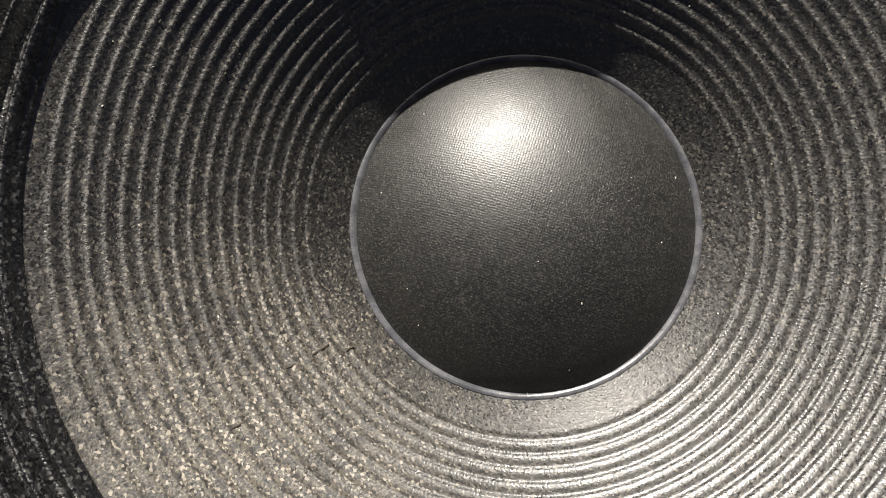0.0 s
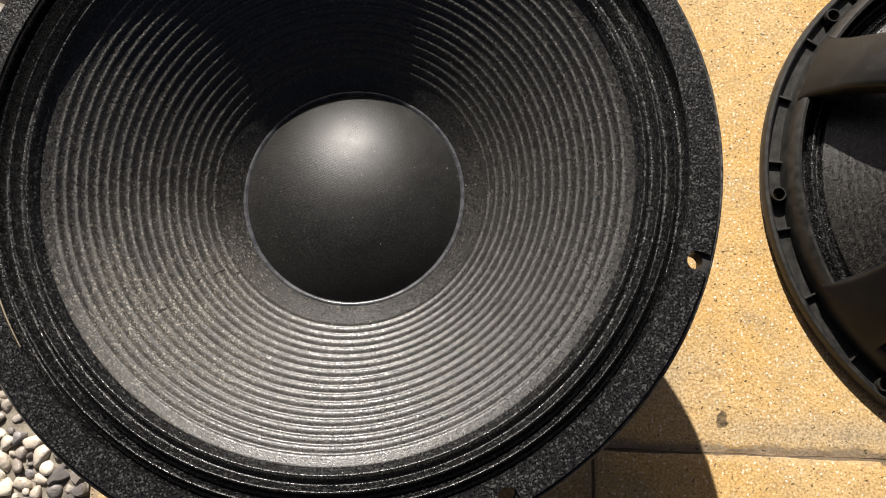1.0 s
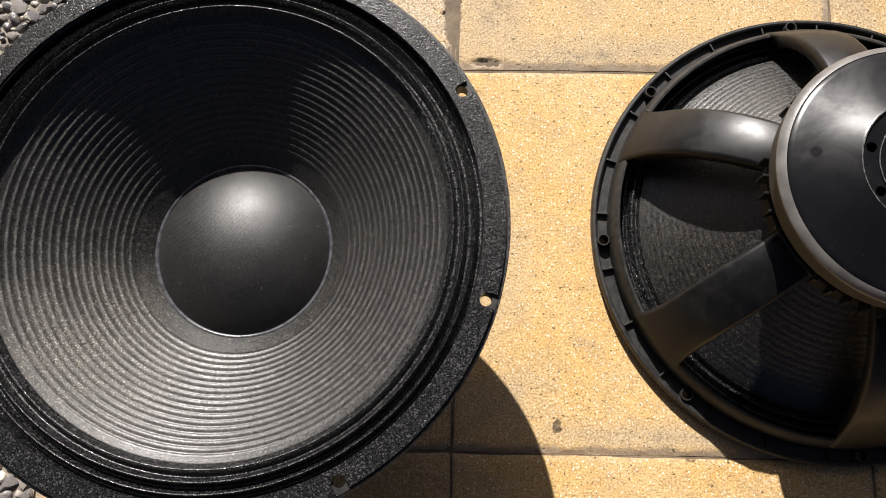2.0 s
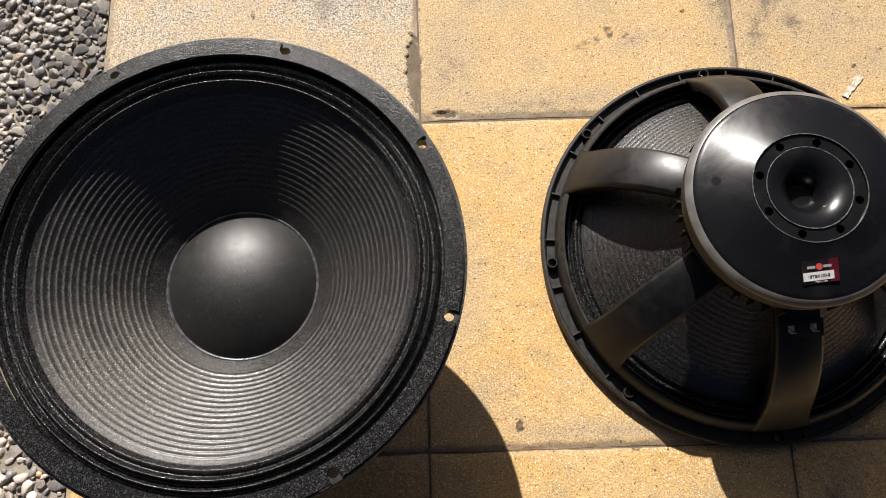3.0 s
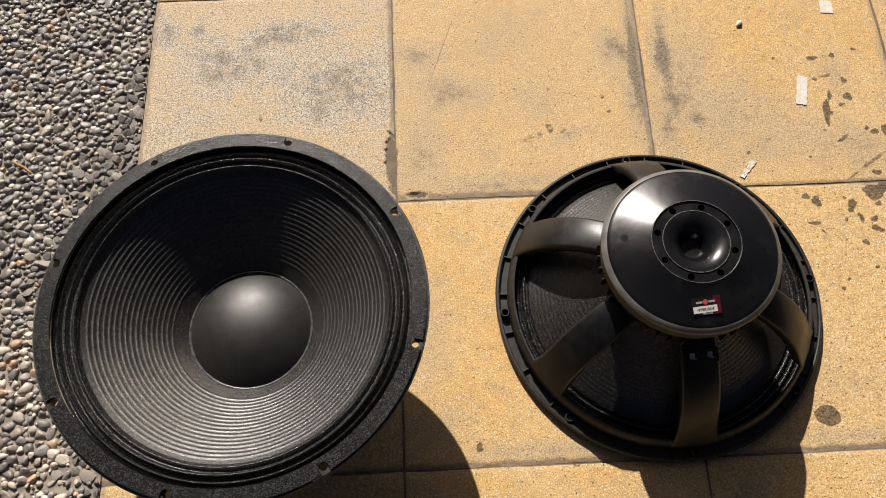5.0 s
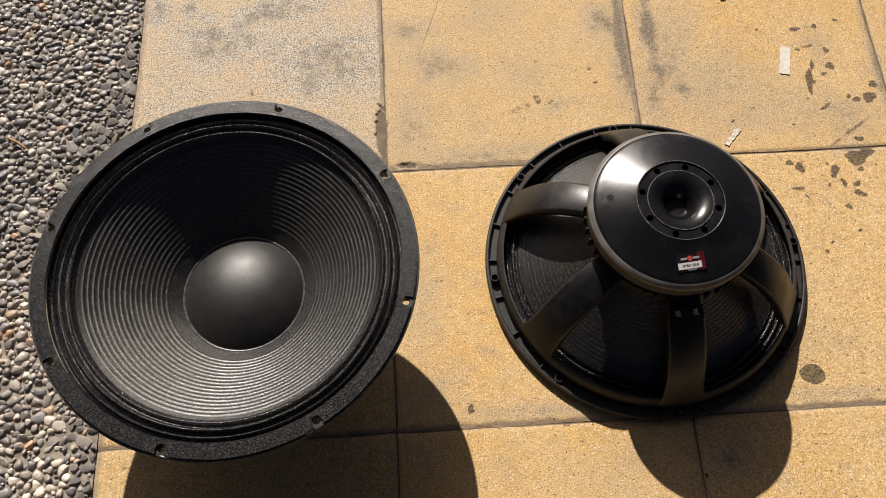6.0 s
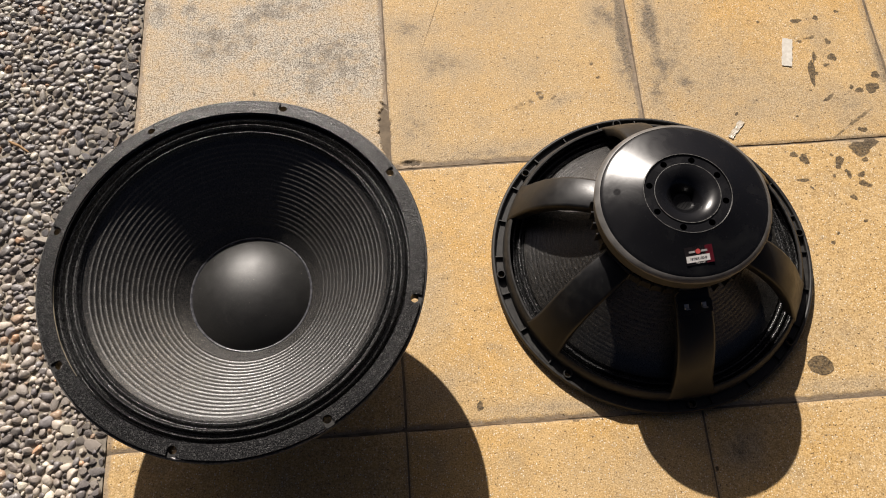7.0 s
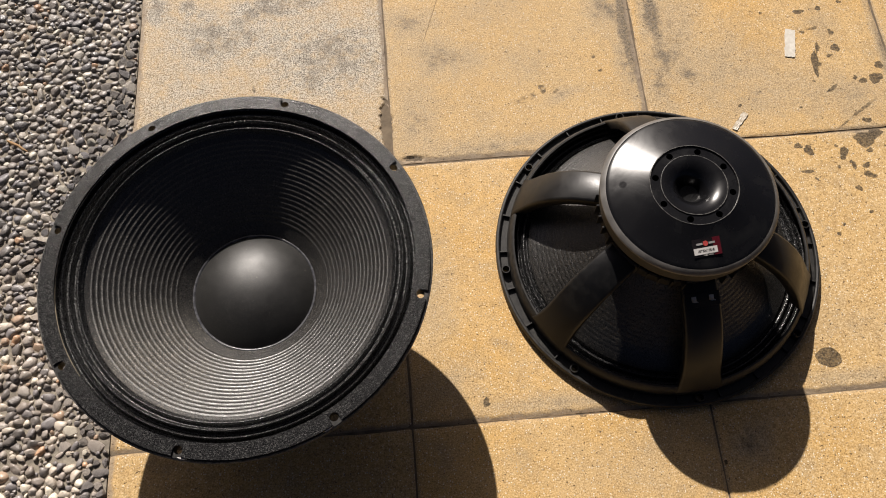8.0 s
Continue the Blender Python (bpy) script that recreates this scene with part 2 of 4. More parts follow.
GLUE = make_plain("dried_glue", (0.23, 0.19, 0.13), (0.34, 0.29, 0.21), 150, 0.5)
BEAD = make_plain("clear_black_glue", (0.045, 0.046, 0.053), (0.085, 0.086, 0.094), 120, 0.25)
RIM = make_plain("dusty_rim_paint", (0.008, 0.008, 0.008), (0.028, 0.026, 0.023), 130, 0.52)
SPIDER = make_plain("treated_spider_cloth", (0.05, 0.035, 0.022), (0.075, 0.052, 0.033), 300, 0.7)
INK = make_plain("label_black", (0.010, 0.008, 0.009), (0.018, 0.014, 0.015), 80, 0.3, 0, 0.00002)
RED = make_plain("label_red", (0.085, 0.007, 0.014), (0.12, 0.011, 0.018), 80, 0.35, 0, 0.00002)
LOGO_RED = make_plain("logo_red", (0.55, 0.06, 0.06), (0.6, 0.1, 0.09), 200, 0.4, 0, 0.00002)
WHITE = make_plain("label_white", (0.70, 0.68, 0.65), (0.80, 0.78, 0.76), 90, 0.5, 0, 0.00002)
PRINT_GREY = make_plain("label_grey", (0.34, 0.33, 0.32), (0.42, 0.41, 0.40), 90, 0.5, 0, 0.00002)
TAPE = make_plain("old_masking_tape", (0.60, 0.56, 0.48), (0.74, 0.71, 0.64), 130, 0.7)
PLASTIC_BIT = make_plain("clear_white_plastic", (0.46, 0.38, 0.26), (0.78, 0.73, 0.64), 120, 0.35)
MORTAR = make_plain("pebble_mortar", (0.19, 0.165, 0.132), (0.38, 0.335, 0.268), 90, 0.9, 0, 0.001)
BEDDING = make_plain("sand_bedding", (0.13, 0.10, 0.068), (0.22, 0.172, 0.118), 60, 0.95, 0, 0.001)
EARTH = make_plain("dusty_concrete_ground", (0.20, 0.17, 0.13), (0.30, 0.26, 0.20), 2.5, 0.9, 0, 0.002)
TWIG = make_plain("dry_twig", (0.30, 0.17, 0.075), (0.42, 0.26, 0.12), 220, 0.75)
CRUMB = make_plain("dirt_crumb", (0.03, 0.026, 0.02), (0.07, 0.06, 0.045), 400, 0.9)
LINT = make_plain("pale_lint", (0.45, 0.42, 0.36), (0.6, 0.57, 0.5), 400, 0.8)

# ---------------------------------------------------------------- mesh helpers
H = 0.2058                             # depth of a loudspeaker, front gasket to back of the magnet cover


def link(name, bm, material, parent=None, label="", smooth=35.0):
    bmesh.ops.recalc_face_normals(bm, faces=bm.faces)
    me = bpy.data.meshes.new(name)
    bm.to_mesh(me)
    bm.free()
    me.materials.append(material)
    if smooth:
        me.shade_smooth()
        me.set_sharp_from_angle(angle=radians(smooth))
    ob = new(name, me)
    ob.parent = parent
    if label:
        tagged(ob, label)
    return ob


def part(name, bm, material, parent, label="", smooth=35.0):
    return link(name, bm, material, parent, label, smooth)


def lathe(profile, seg=160, closed=True, bm=None, wobble=0.0):
    """Turns (radius, depth from the front) points round the axis; a closed profile gives a solid ring."""
    bm = bm or bmesh.new()
    rings = []
    for r, b in profile:
        if r < 1e-6:
            rings.append([bm.verts.new((0, 0, H - b))])
        else:
            rings.append([bm.verts.new(((r + wobble * noise.noise((9 * math.cos(a), 9 * math.sin(a), r * 90))) * math.cos(a),
                                        (r + wobble * noise.noise((9 * math.cos(a), 9 * math.sin(a), r * 90))) * math.sin(a), H - b))
                          for a in (2 * math.pi * i / seg for i in range(seg))])
    pairs = list(zip(rings, rings[1:])) + ([(rings[-1], rings[0])] if closed else [])
    for p, q in pairs:
        for i in range(seg):
            j = (i + 1) % seg
            f = [p[i % len(p)], p[j % len(p)], q[j % len(q)], q[i % len(q)]]
            f = [v for n, v in enumerate(f) if v not in f[:n]]
            if len(f) > 2:
                bm.faces.new(f)
    return bm


def circle(r, n, cx=0.0, cy=0.0):
    return [(cx + r * math.cos(2 * math.pi * i / n), cy + r * math.sin(2 * math.pi * i / n)) for i in range(n)]


def prism(outer, holes, b0, b1, bm=None):
    """A flat plate with holes right through it, between two depths."""
    bm = bm or bmesh.new()
    loops = [outer, *holes]
    from mathutils.geometry import tessellate_polygon
    flat = [p for loop in loops for p in loop]
    tris = tessellate_polygon([[Vector((*p, 0)) for p in loop] for loop in loops])
    top = [bm.verts.new((*p, H - b0)) for p in flat]
    low = [bm.verts.new((*p, H - b1)) for p in flat]
    for a, b, c in tris:
        bm.faces.new((top[a], top[b], top[c]))
        bm.faces.new((low[c], low[b], low[a]))
    at = 0
    for loop in loops:
        n = len(loop)
        for i in range(n):
            j = (i + 1) % n
            bm.faces.new((top[at + i], top[at + j], low[at + j], low[at + i]))
        at += n
    return bm


def block(sx, sy, sz, m=Matrix(), bevel=0.0, bm=None):
    bm = bm or bmesh.new()
    made = bmesh.ops.create_cube(bm, size=1.0, matrix=m @ Matrix.Diagonal((sx, sy, sz, 1)))
    if bevel:
        edges = list({e for v in made["verts"] for e in v.link_edges})
        bmesh.ops.bevel(bm, geom=edges, offset=bevel, segments=2, affect="EDGES", profile=0.7)
    return bm


def lettering(words, size, m):
    """A line of print, raised a hair, read with the rim towards the reader; lies on the side that faces backwards."""
    curve = bpy.data.curves.new("print", "FONT")
    curve.body, curve.size, curve.align_x, curve.align_y, curve.extrude = words, size, "CENTER", "CENTER", 0.0001
    ob = new("print", curve)
    me = bpy.data.meshes.new_from_object(ob.evaluated_get(bpy.context.evaluated_depsgraph_get()))
    bm = bmesh.new()
    bm.from_mesh(me)
    bpy.data.objects.remove(ob), bpy.data.curves.remove(curve), bpy.data.meshes.remove(me)
    bm.transform(m @ Matrix(((0, -1, 0, 0), (-1, 0, 0, 0), (0, 0, -1, 0), (0, 0, 0, 1))))
    return bm


def turn(deg):
    return Matrix.Rotation(radians(deg), 4, "Z")


HOLE_R = 0.2195


def cone_line(r):
    """Depth of the cone's mean line below the front of the gasket."""
    return 0.1020 - 0.815 * (r - 0.078) + 0.60 * (r - 0.078) * (r - 0.1835)


def cone_front(r):
    """Depth of the cone's paper, with its pressed ribs and the curled lip."""
    env = min(1.0, max(0.0, (r - 0.0905) / 0.003)) * min(1.0, max(0.0, (0.1785 - r) / 0.002))
    rib = 0.5 + 0.5 * math.cos(2 * math.pi * (r - 0.1747) / 0.0050)
    lip = math.exp(-((r - 0.1829) / 0.0006) ** 2)
    return cone_line(r) - env * 0.00090 * rib ** 1.7 - 0.0007 * lip


# ---------------------------------------------------------------- loudspeaker

def build_loudspeaker():
    root = new("loudspeaker")
    root.empty_display_size = 0.05
    holes = [circle(0.0049, 18, HOLE_R * math.cos(radians(45 * k)), HOLE_R * math.sin(radians(45 * k))) for k in range(8)]

    # cast rim: flat flange with bolt holes, outer lip and inner bead
    bm = prism(circle(0.2285, 160), [circle(0.2108, 160), *holes], 0.0025, 0.0062)
    lathe([(0.2245, 0.0056), (0.2288, 0.0034), (0.2298, 0.0040), (0.2302, 0.0060), (0.2299, 0.0105), (0.2288, 0.0124), (0.2264, 0.0126), (0.2250, 0.0117)], bm=bm)
    lathe([(0.2108, 0.0046), (0.2140, 0.0050), (0.2139, 0.0140), (0.2122, 0.0215), (0.2100, 0.0262), (0.2072, 0.0288), (0.2050, 0.0286), (0.2042, 0.0270), (0.2054, 0.0245), (0.2092, 0.0205), (0.2104, 0.0150)], bm=bm)
    for k in range(8):
        centre = pose(HOLE_R * math.cos(radians(45 * k)), HOLE_R * math.sin(radians(45 * k)), 0)
        ring = lathe([(0.0049, 0.0060), (0.0064, 0.0060), (0.0062, 0.0150), (0.0058, 0.0156), (0.0049, 0.0156)], 18)
        ring.transform(centre)
        me = bpy.data.meshes.new("boss")
        ring.to_mesh(me)
        ring.free()
        bm.from_mesh(me)
        bpy.data.meshes.remove(me)
    rim = part("basket_rim", bm, RIM, root)
    # pale ring along the outer lip, standing in for its thin sunlit line
    part("rim_glint", lathe([(0.2286, 0.0030), (0.2296, 0.0034), (0.2303, 0.0043), (0.2300, 0.0048), (0.2288, 0.0040)], 160, wobble=0.0002), WORN_GLINT_EDGE, rim, "thin pale edge, wear and painted glint")
    for k in range(24):
        bm = block(0.0118, 0.0016, 0.0052, turn(7.5 + 15 * k) @ pose(0.2187, 0, H - 0.0085), 0.0003)
        part("rim_rib", bm, RIM, rim)

    # six broad curved arms from the rim back to the hub
    spine = [(0.2110, 0.0225), (0.2075, 0.0300), (0.1995, 0.0430), (0.1905, 0.0590), (0.1795, 0.0750), (0.1655, 0.0910),
             (0.1495, 0.1050), (0.1325, 0.1155), (0.1160, 0.1230), (0.1000, 0.1285), (0.0860, 0.1315)]
    for k in range(6):
        bm = bmesh.new()
        rows = []
        for i, (r, b) in enumerate(spine):
            r0, b0 = spine[max(0, i - 1)]
            r1, b1 = spine[min(len(spine) - 1, i + 1)]
            d = Vector((r1 - r0, 0, -(b1 - b0))).normalized()
            n = Vector((0, 1, 0)).cross(d)
            n = n if n.z < 0 else -n
            w = 0.5 * (0.045 + 0.013 * max(0.0, 1 - i / 2.8) ** 1.7 + 0.009 * (1 - i / 10))
            th = 0.014 if i > 1 else 0.005
            ring = [(-w, 0.0032), (-w + 0.0012, 0.0012), (-w + 0.004, 0.0), (0, -0.0012), (w - 0.004, 0.0), (w - 0.0012, 0.0012), (w, 0.0032), (w - 0.001, th), (w - 0.006, th), (-w + 0.006, th), (-w + 0.001, th)]
            rows.append([bm.verts.new(Vector((r, s, H - b)) - n * q) for s, q in ring])
        for p, q in zip(rows, rows[1:]):
            for i in range(11):
                bm.faces.new((p[i], p[(i + 1) % 11], q[(i + 1) % 11], q[i]))
        bm.faces.new(rows[0]), bm.faces.new(rows[-1])
        bm.transform(turn(60 * k))
        part("basket_arm", bm, PAINT, root, smooth=50)

    # hub with its ring of open cooling slots
    hub = part("hub", lathe([(0.0840, 0.1160), (0.0985, 0.1160), (0.1000, 0.1180), (0.1000, 0.1330), (0.0985, 0.1345), (0.0840, 0.1345)], 120), PAINT, root)
    for k in range(6):
        for j in range(-2, 3):
            bm = block(0.0240, 0.0022, 0.0190, turn(60 * k + 30 + 8.2 * j) @ pose(0.0975, 0, H - 0.1420), 0.0004)
            part("hub_fin", bm, PAINT, hub)

    # moving parts
    n = 190
    front = [(0.050 + 0.028 * i / 8, cone_line(0.050 + 0.028 * i / 8)) for i in range(8)]
    front += [(0.078 + 0.1058 * i / n, cone_front(0.078 + 0.1058 * i / n)) for i in range(n + 1)]
    back = []
    for r, b in reversed(front):
        back.append((r - 0.0006, max(b + 0.0006, cone_line(r) + 0.0010 + 0.30 * (b - cone_line(r)))))
    part("cone", lathe(front + back, 192), PAPER, root, "ribbed dark grey paper cone, dusty in places", 60)
    cap_r, cap_s = 0.0768, 0.112
    top = cap_s - math.sqrt(cap_s ** 2 - cap_r ** 2)
    cap = [(cap_r * i / 30, 0.1025 - top + cap_s - math.sqrt(cap_s ** 2 - (cap_r * i / 30) ** 2)) for i in range(30, -1, -1)]
    dome = part("dust_cap", lathe(cap, 160, False), FABRIC, root, "domed woven black dust cap", 60)
    part("glue_bead", lathe([(0.0748, 0.1036), (0.0754, 0.1024), (0.0762, 0.1015), (0.0771, 0.1009), (0.0780, 0.1006), (0.0788, 0.1008), (0.0793, 0.1016), (0.0796, 0.1028), (0.0775, 0.1055)], 192, wobble=0.00015), BEAD, dome)
    # three narrow rolls between the cone's lip and the gasket
    sur = [(0.1820, 0.0156), (0.1830, 0.0146), (0.1840, 0.0132)]
    for i in range(1, 57):
        r = 0.1840 + (0.2085 - 0.1840) * i / 56
        crest = 0.5 + 0.5 * math.cos(2 * math.pi * (r - 0.1862) / 0.0085)
        sur.append((r, 0.0132 - (0.0040 if r < 0.1900 else 0.0074) * crest ** 1.6 - 0.0006 * i / 56))
    sur += [(0.2092, 0.0100), (0.2096, 0.0064), (0.2106, 0.0034), (0.2130, 0.0029)]
    part("surround", lathe(sur + [(r, b + 0.0011) for r, b in reversed(sur)], 192), CLOTH, root, "pleated black cloth surround", 60)
    part("voice_coil", lathe([(0.0500, 0.108), (0.0512, 0.108), (0.0512, 0.146), (0.0500, 0.146)], 96), SPIDER, root)
    spider = [(0.0512 + 0.0345 * i / 40, 0.1290 + 0.0018 * math.cos(2 * math.pi * i / 8)) for i in range(41)]
    part("spider", lathe(spider + [(r, b + 0.0007) for r, b in reversed(spider)], 96), SPIDER, root)

    # gasket, notched round every bolt hole
    outer = []
    for k in range(8):
        a0 = 45 * k
        for i in range(13):
            a = math.pi * (i / 12)
            s, q = -0.0056 * math.cos(a), HOLE_R + 0.0012 - 0.0056 * math.sin(a)
            if i == 0:
                outer.append((0.2270, a0 + math.degrees(-0.0054 / 0.2270)))
            outer.append((math.hypot(q, s), a0 + math.degrees(math.atan2(s, q))))
            if i == 12:
                outer.append((0.2270, a0 + math.degrees(0.0054 / 0.2270)))
        for i in range(1, 20):
            outer.append((0.2270 + 0.0003 * noise.noise((k * 3.1, i * 0.7, 0)), a0 + 1.6 + (45 - 3.2) * i / 20))
    loop = [(r * math.cos(radians(a)), r * math.sin(radians(a))) for r, a in outer]
    bm = prism(loop, [circle(0.2096, 160)], 0.0, 0.0027)
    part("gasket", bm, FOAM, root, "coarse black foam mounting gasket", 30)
    ring = [(0.2094 + 0.0007 * math.cos(a), 0.0030 + 0.0009 * math.sin(a)) for a in (2 * math.pi * i / 6 for i in range(6))]
    bm = bmesh.new()
    steps, rows = 46, []
    for i in range(steps + 1):
        a = radians(-105 - 75 * i / steps - 24)
        fat = 0.35 + 0.9 * max(0.0, 0.5 + noise.noise((i * 0.33, 2.0, 0.0))) * math.sin(math.pi * i / steps) ** 0.5
        rows.append([bm.verts.new(((0.2094 + (r - 0.2094) * fat) * math.cos(a), (0.2094 + (r - 0.2094) * fat) * math.sin(a), H - 0.0030 - (b - 0.0030) * fat)) for r, b in ring])
    for p, q in zip(rows, rows[1:]):
        for i in range(6):
            bm.faces.new((p[i], p[(i + 1) % 6], q[(i + 1) % 6], q[i]))
    bm.faces.new(rows[0]), bm.faces.new(rows[-1])
    part("glue_line", bm, GLUE, root, "thin tan line of dried glue")

    # motor
    part("front_plate", lathe([(0.030, 0.1475), (0.0990, 0.1475), (0.1000, 0.1485), (0.1000, 0.1560), (0.030, 0.1560)], 128), FERRITE, root)
    part("magnet", lathe([(0.030, 0.1565), (0.1060, 0.1565), (0.1075, 0.1580), (0.1075, 0.1735), (0.1060, 0.1750), (0.030, 0.1750)], 128), FERRITE, root, "black ring magnet")
    plate = part("back_plate", lathe([(0.030, 0.1755), (0.1092, 0.1755), (0.1100, 0.1765), (0.1100, 0.1815), (0.1060, 0.1845), (0.030, 0.1845)], 160), FERRITE, root, "black steel back plate")
    part("chamfer", lathe([(0.1102, 0.1802), (0.1103, 0.1816), (0.1097, 0.1828), (0.1052, 0.1864), (0.1040, 0.1869), (0.1040, 0.1830), (0.1088, 0.1800)], 160), ZINC, plate, "worn bare grey edge")
    dome = [(0.1036, 0.1848), (0.1035, 0.1866), (0.1028, 0.1873)]
    dome += [(0.1028 - 0.0473 * i / 14, 0.1873 + 0.0176 * i / 14 - 0.0006 * math.sin(math.pi * i / 14)) for i in range(1, 15)]
    dome += [(0.0548, 0.2052), (0.0540, 0.2056), (0.0532, 0.2053), (0.0528, 0.2036), (0.0528, 0.1880)]
    cover = part("magnet_cover", lathe(dome, 192), PLASTIC, root, "glossy black domed magnet cover", 40)
    bolts = [circle(0.0042, 20, 0.0468 * math.cos(radians(21 + 45 * k)), 0.0468 * math.sin(radians(21 + 45 * k))) for k in range(8)]
    part("bolt_ring", prism(circle(0.05275, 120), [circle(0.0404, 120), *bolts], 0.2036, 0.1900), PLASTIC, cover)
    part("cover_edge", lathe([(0.0532, 0.2050), (0.0537, 0.2055), (0.0543, 0.2056), (0.0541, 0.20585), (0.0535, 0.20585)], 160, wobble=0.0002), WORN_GLINT_EDGE, cover, "thin pale edge, wear and painted glint")
    bowl = [(0.0410, 0.2032), (0.0408, 0.2042), (0.0400, 0.2048), (0.0390, 0.2046)]
    bowl += [(0.0390 - 0.0278 * i / 20, 0.2046 - 0.0160 * (i / 20) ** 2 - 0.0090 * (i / 20) ** 5) for i in range(1, 21)]
    bowl += [(0.0108, 0.1670), (0.0410, 0.1830)]
    part("vent_bowl", lathe(bowl, 128), PLASTIC, cover, smooth=60)
    part("bowl_edge", lathe([(0.0404, 0.2045), (0.0408, 0.2051), (0.0402, 0.2052), (0.0398, 0.2048)], 128, wobble=0.0002), WORN_GLINT_EDGE, cover, "thin pale edge, wear and painted glint")
    spots = []
    for i in range(-9, 10):
        for j in range(-9, 10):
            x, y = 0.0019 * (i + 0.5 * (j % 2)), 0.00165 * j
            if math.hypot(x, y) < 0.0098:
                spots.append(circle(0.00062, 6, x, y))
    part("vent_grille", prism(circle(0.0116, 48), spots, 0.1802, 0.1792), PAINT, cover, "perforated vent grille")

    # sticker on the cover: a logo of plain shapes, and the printed code
    lay = turn(3.5) @ pose(0.0790, 0, H - 0.1962) @ pose(0, 0, 0, 0, -20.4, 0) @ pose(0, 0, 0, 0, 0, -5)
    sticker = part("sticker", block(0.0215, 0.0340, 0.0005, lay), INK, root, "black and red sticker with a white panel", 0)
    part("red_panel", block(0.0211, 0.0090, 0.0005, lay @ pose(0.0, -0.0123, -0.0003)), RED, sticker, "", 0)
    part("white_panel", block(0.0078, 0.0285, 0.0005, lay @ pose(0.0040, 0.0022, -0.0006)), WHITE, sticker, "", 0)
    disc = prism(circle(0.0031, 20), [], H - 0.0005, H)
    disc.transform(lay @ pose(-0.0045, 0.0010, -0.0009))
    part("logo_disc", disc, LOGO_RED, sticker, "", 0)
    for y0, w in ((0.0085, 0.0075), (-0.0065, 0.0075)):
        part("logo_bar", block(0.0024, w, 0.0004, lay @ pose(-0.0045, y0, -0.0006)), PRINT_GREY, sticker, "", 0)
    part("print", lettering("18TBX100-8", 0.0040, lay @ pose(0.0040, 0.0022, -0.0010)), INK, sticker, "", 0)
    part("print", lettering("Made in Italy", 0.0022, lay @ pose(0.0093, 0.0000, -0.0007)), WHITE, sticker, "", 0)

    # two spade terminals on a pad at the hub end of one arm
    pad = part("terminal_pad", block(0.0180, 0.0440, 0.0060, pose(0.1190, 0, H - 0.1205) @ pose(0, 0, 0, 0, -25, 0), 0.001), PAINT, root)
    for s in (-1, 1):
        base = pose(0.1190, 0.0112 * s, H - 0.1242) @ pose(0, 0, 0, 0, -25, 0)
        bm = bmesh.new()
        block(0.0064, 0.0060, 0.0007, base, 0.0001, bm)
        block(0.0007, 0.0052, 0.0075, base @ pose(0.0030, 0.0, -0.0035), 0.0001, bm)
        block(0.0040, 0.0007, 0.0050, base @ pose(0.0010, 0.0028 , -0.0022), 0.0001, bm)
        part("terminal", bm, TIN, pad, "bare metal spade terminal")
    return root


speaker_up = build_loudspeaker()
speaker_up.matrix_basis = pose(0, 0, 0.0003, 0, 0, -15.5)
tagged(speaker_up, "large black loudspeaker on its magnet, ribbed cone facing up", "loudspeaker", "pair of loudspeakers")
BX, BY = 0.5532, 0.0522
speaker_down = copy_thing(speaker_up, pose(BX, BY, H + 0.0006, 180, 0, 274.1))
tagged(speaker_down, "large black loudspeaker face down on paving, magnet cover up", "loudspeaker")

# ---------------------------------------------------------------- ground

bm = bmesh.new()
bmesh.ops.create_grid(bm, x_segments=40, y_segments=40, size=400.0)
ground = link("ground", bm, EARTH, smooth=0)
ground.location = (0, 0, -0.013)
tagged(ground, "dusty grey-brown open ground round the paving", "ground", kind="structure")

pavement = new("pavement")
tagged(pavement, "sunlit yellow terrazzo paving slabs with worn grey joints", "pavement", kind="structure")
X_JOINTS = (-0.2135, 0.1862, 0.5860, 0.9880, 1.3860, 1.784)
Y_JOINTS = (-1.3655, -0.9678, -0.5700, -0.1722, 0.2255, 0.6232, 1.0210, 1.4187)
bed = part("bedding", block(X_JOINTS[-1] - X_JOINTS[0] - 0.004, Y_JOINTS[-1] - Y_JOINTS[0], 0.03, pose((X_JOINTS[0] + X_JOINTS[-1]) / 2, (Y_JOINTS[0] + Y_JOINTS[-1]) / 2, -0.0177)), BEDDING, pavement, "", 0)

# dark oil and gum marks: x, y, radius across, radius along, turn, strength
UPPER_RIGHT_SPOTS = ((0.871, 0.352, 0.0063, 0.0266, -4, 1.00), (0.882, 0.382, 0.0036, 0.0136, -8, 0.80), (0.911, 0.379, 0.0073, 0.0090, 0, 1.00), (0.878, 0.350, 0.0036, 0.0044, 0, 0.90), (0.898, 0.365, 0.0082, 0.0034, 25, 0.55), (0.904, 0.459, 0.0065, 0.0047, 0, 0.90), (0.870, 0.455, 0.0112, 0.0047, -5, 0.90), (0.807, 0.458, 0.0037, 0.0047, 0, 0.60), (0.799, 0.420, 0.0046, 0.0092, 0, 0.42), (0.884, 0.420, 0.0129, 0.0046, 20, 0.50), (0.912, 0.410, 0.0064, 0.0069, 0, 0.60), (0.971, 0.340, 0.0090, 0.0067, 10, 1.00), (0.959, 0.316, 0.0125, 0.0110, -15, 1.00), (0.927, 0.320, 0.0036, 0.0055, 0, 0.90), (0.938, 0.313, 0.0071, 0.0065, 0, 0.80))
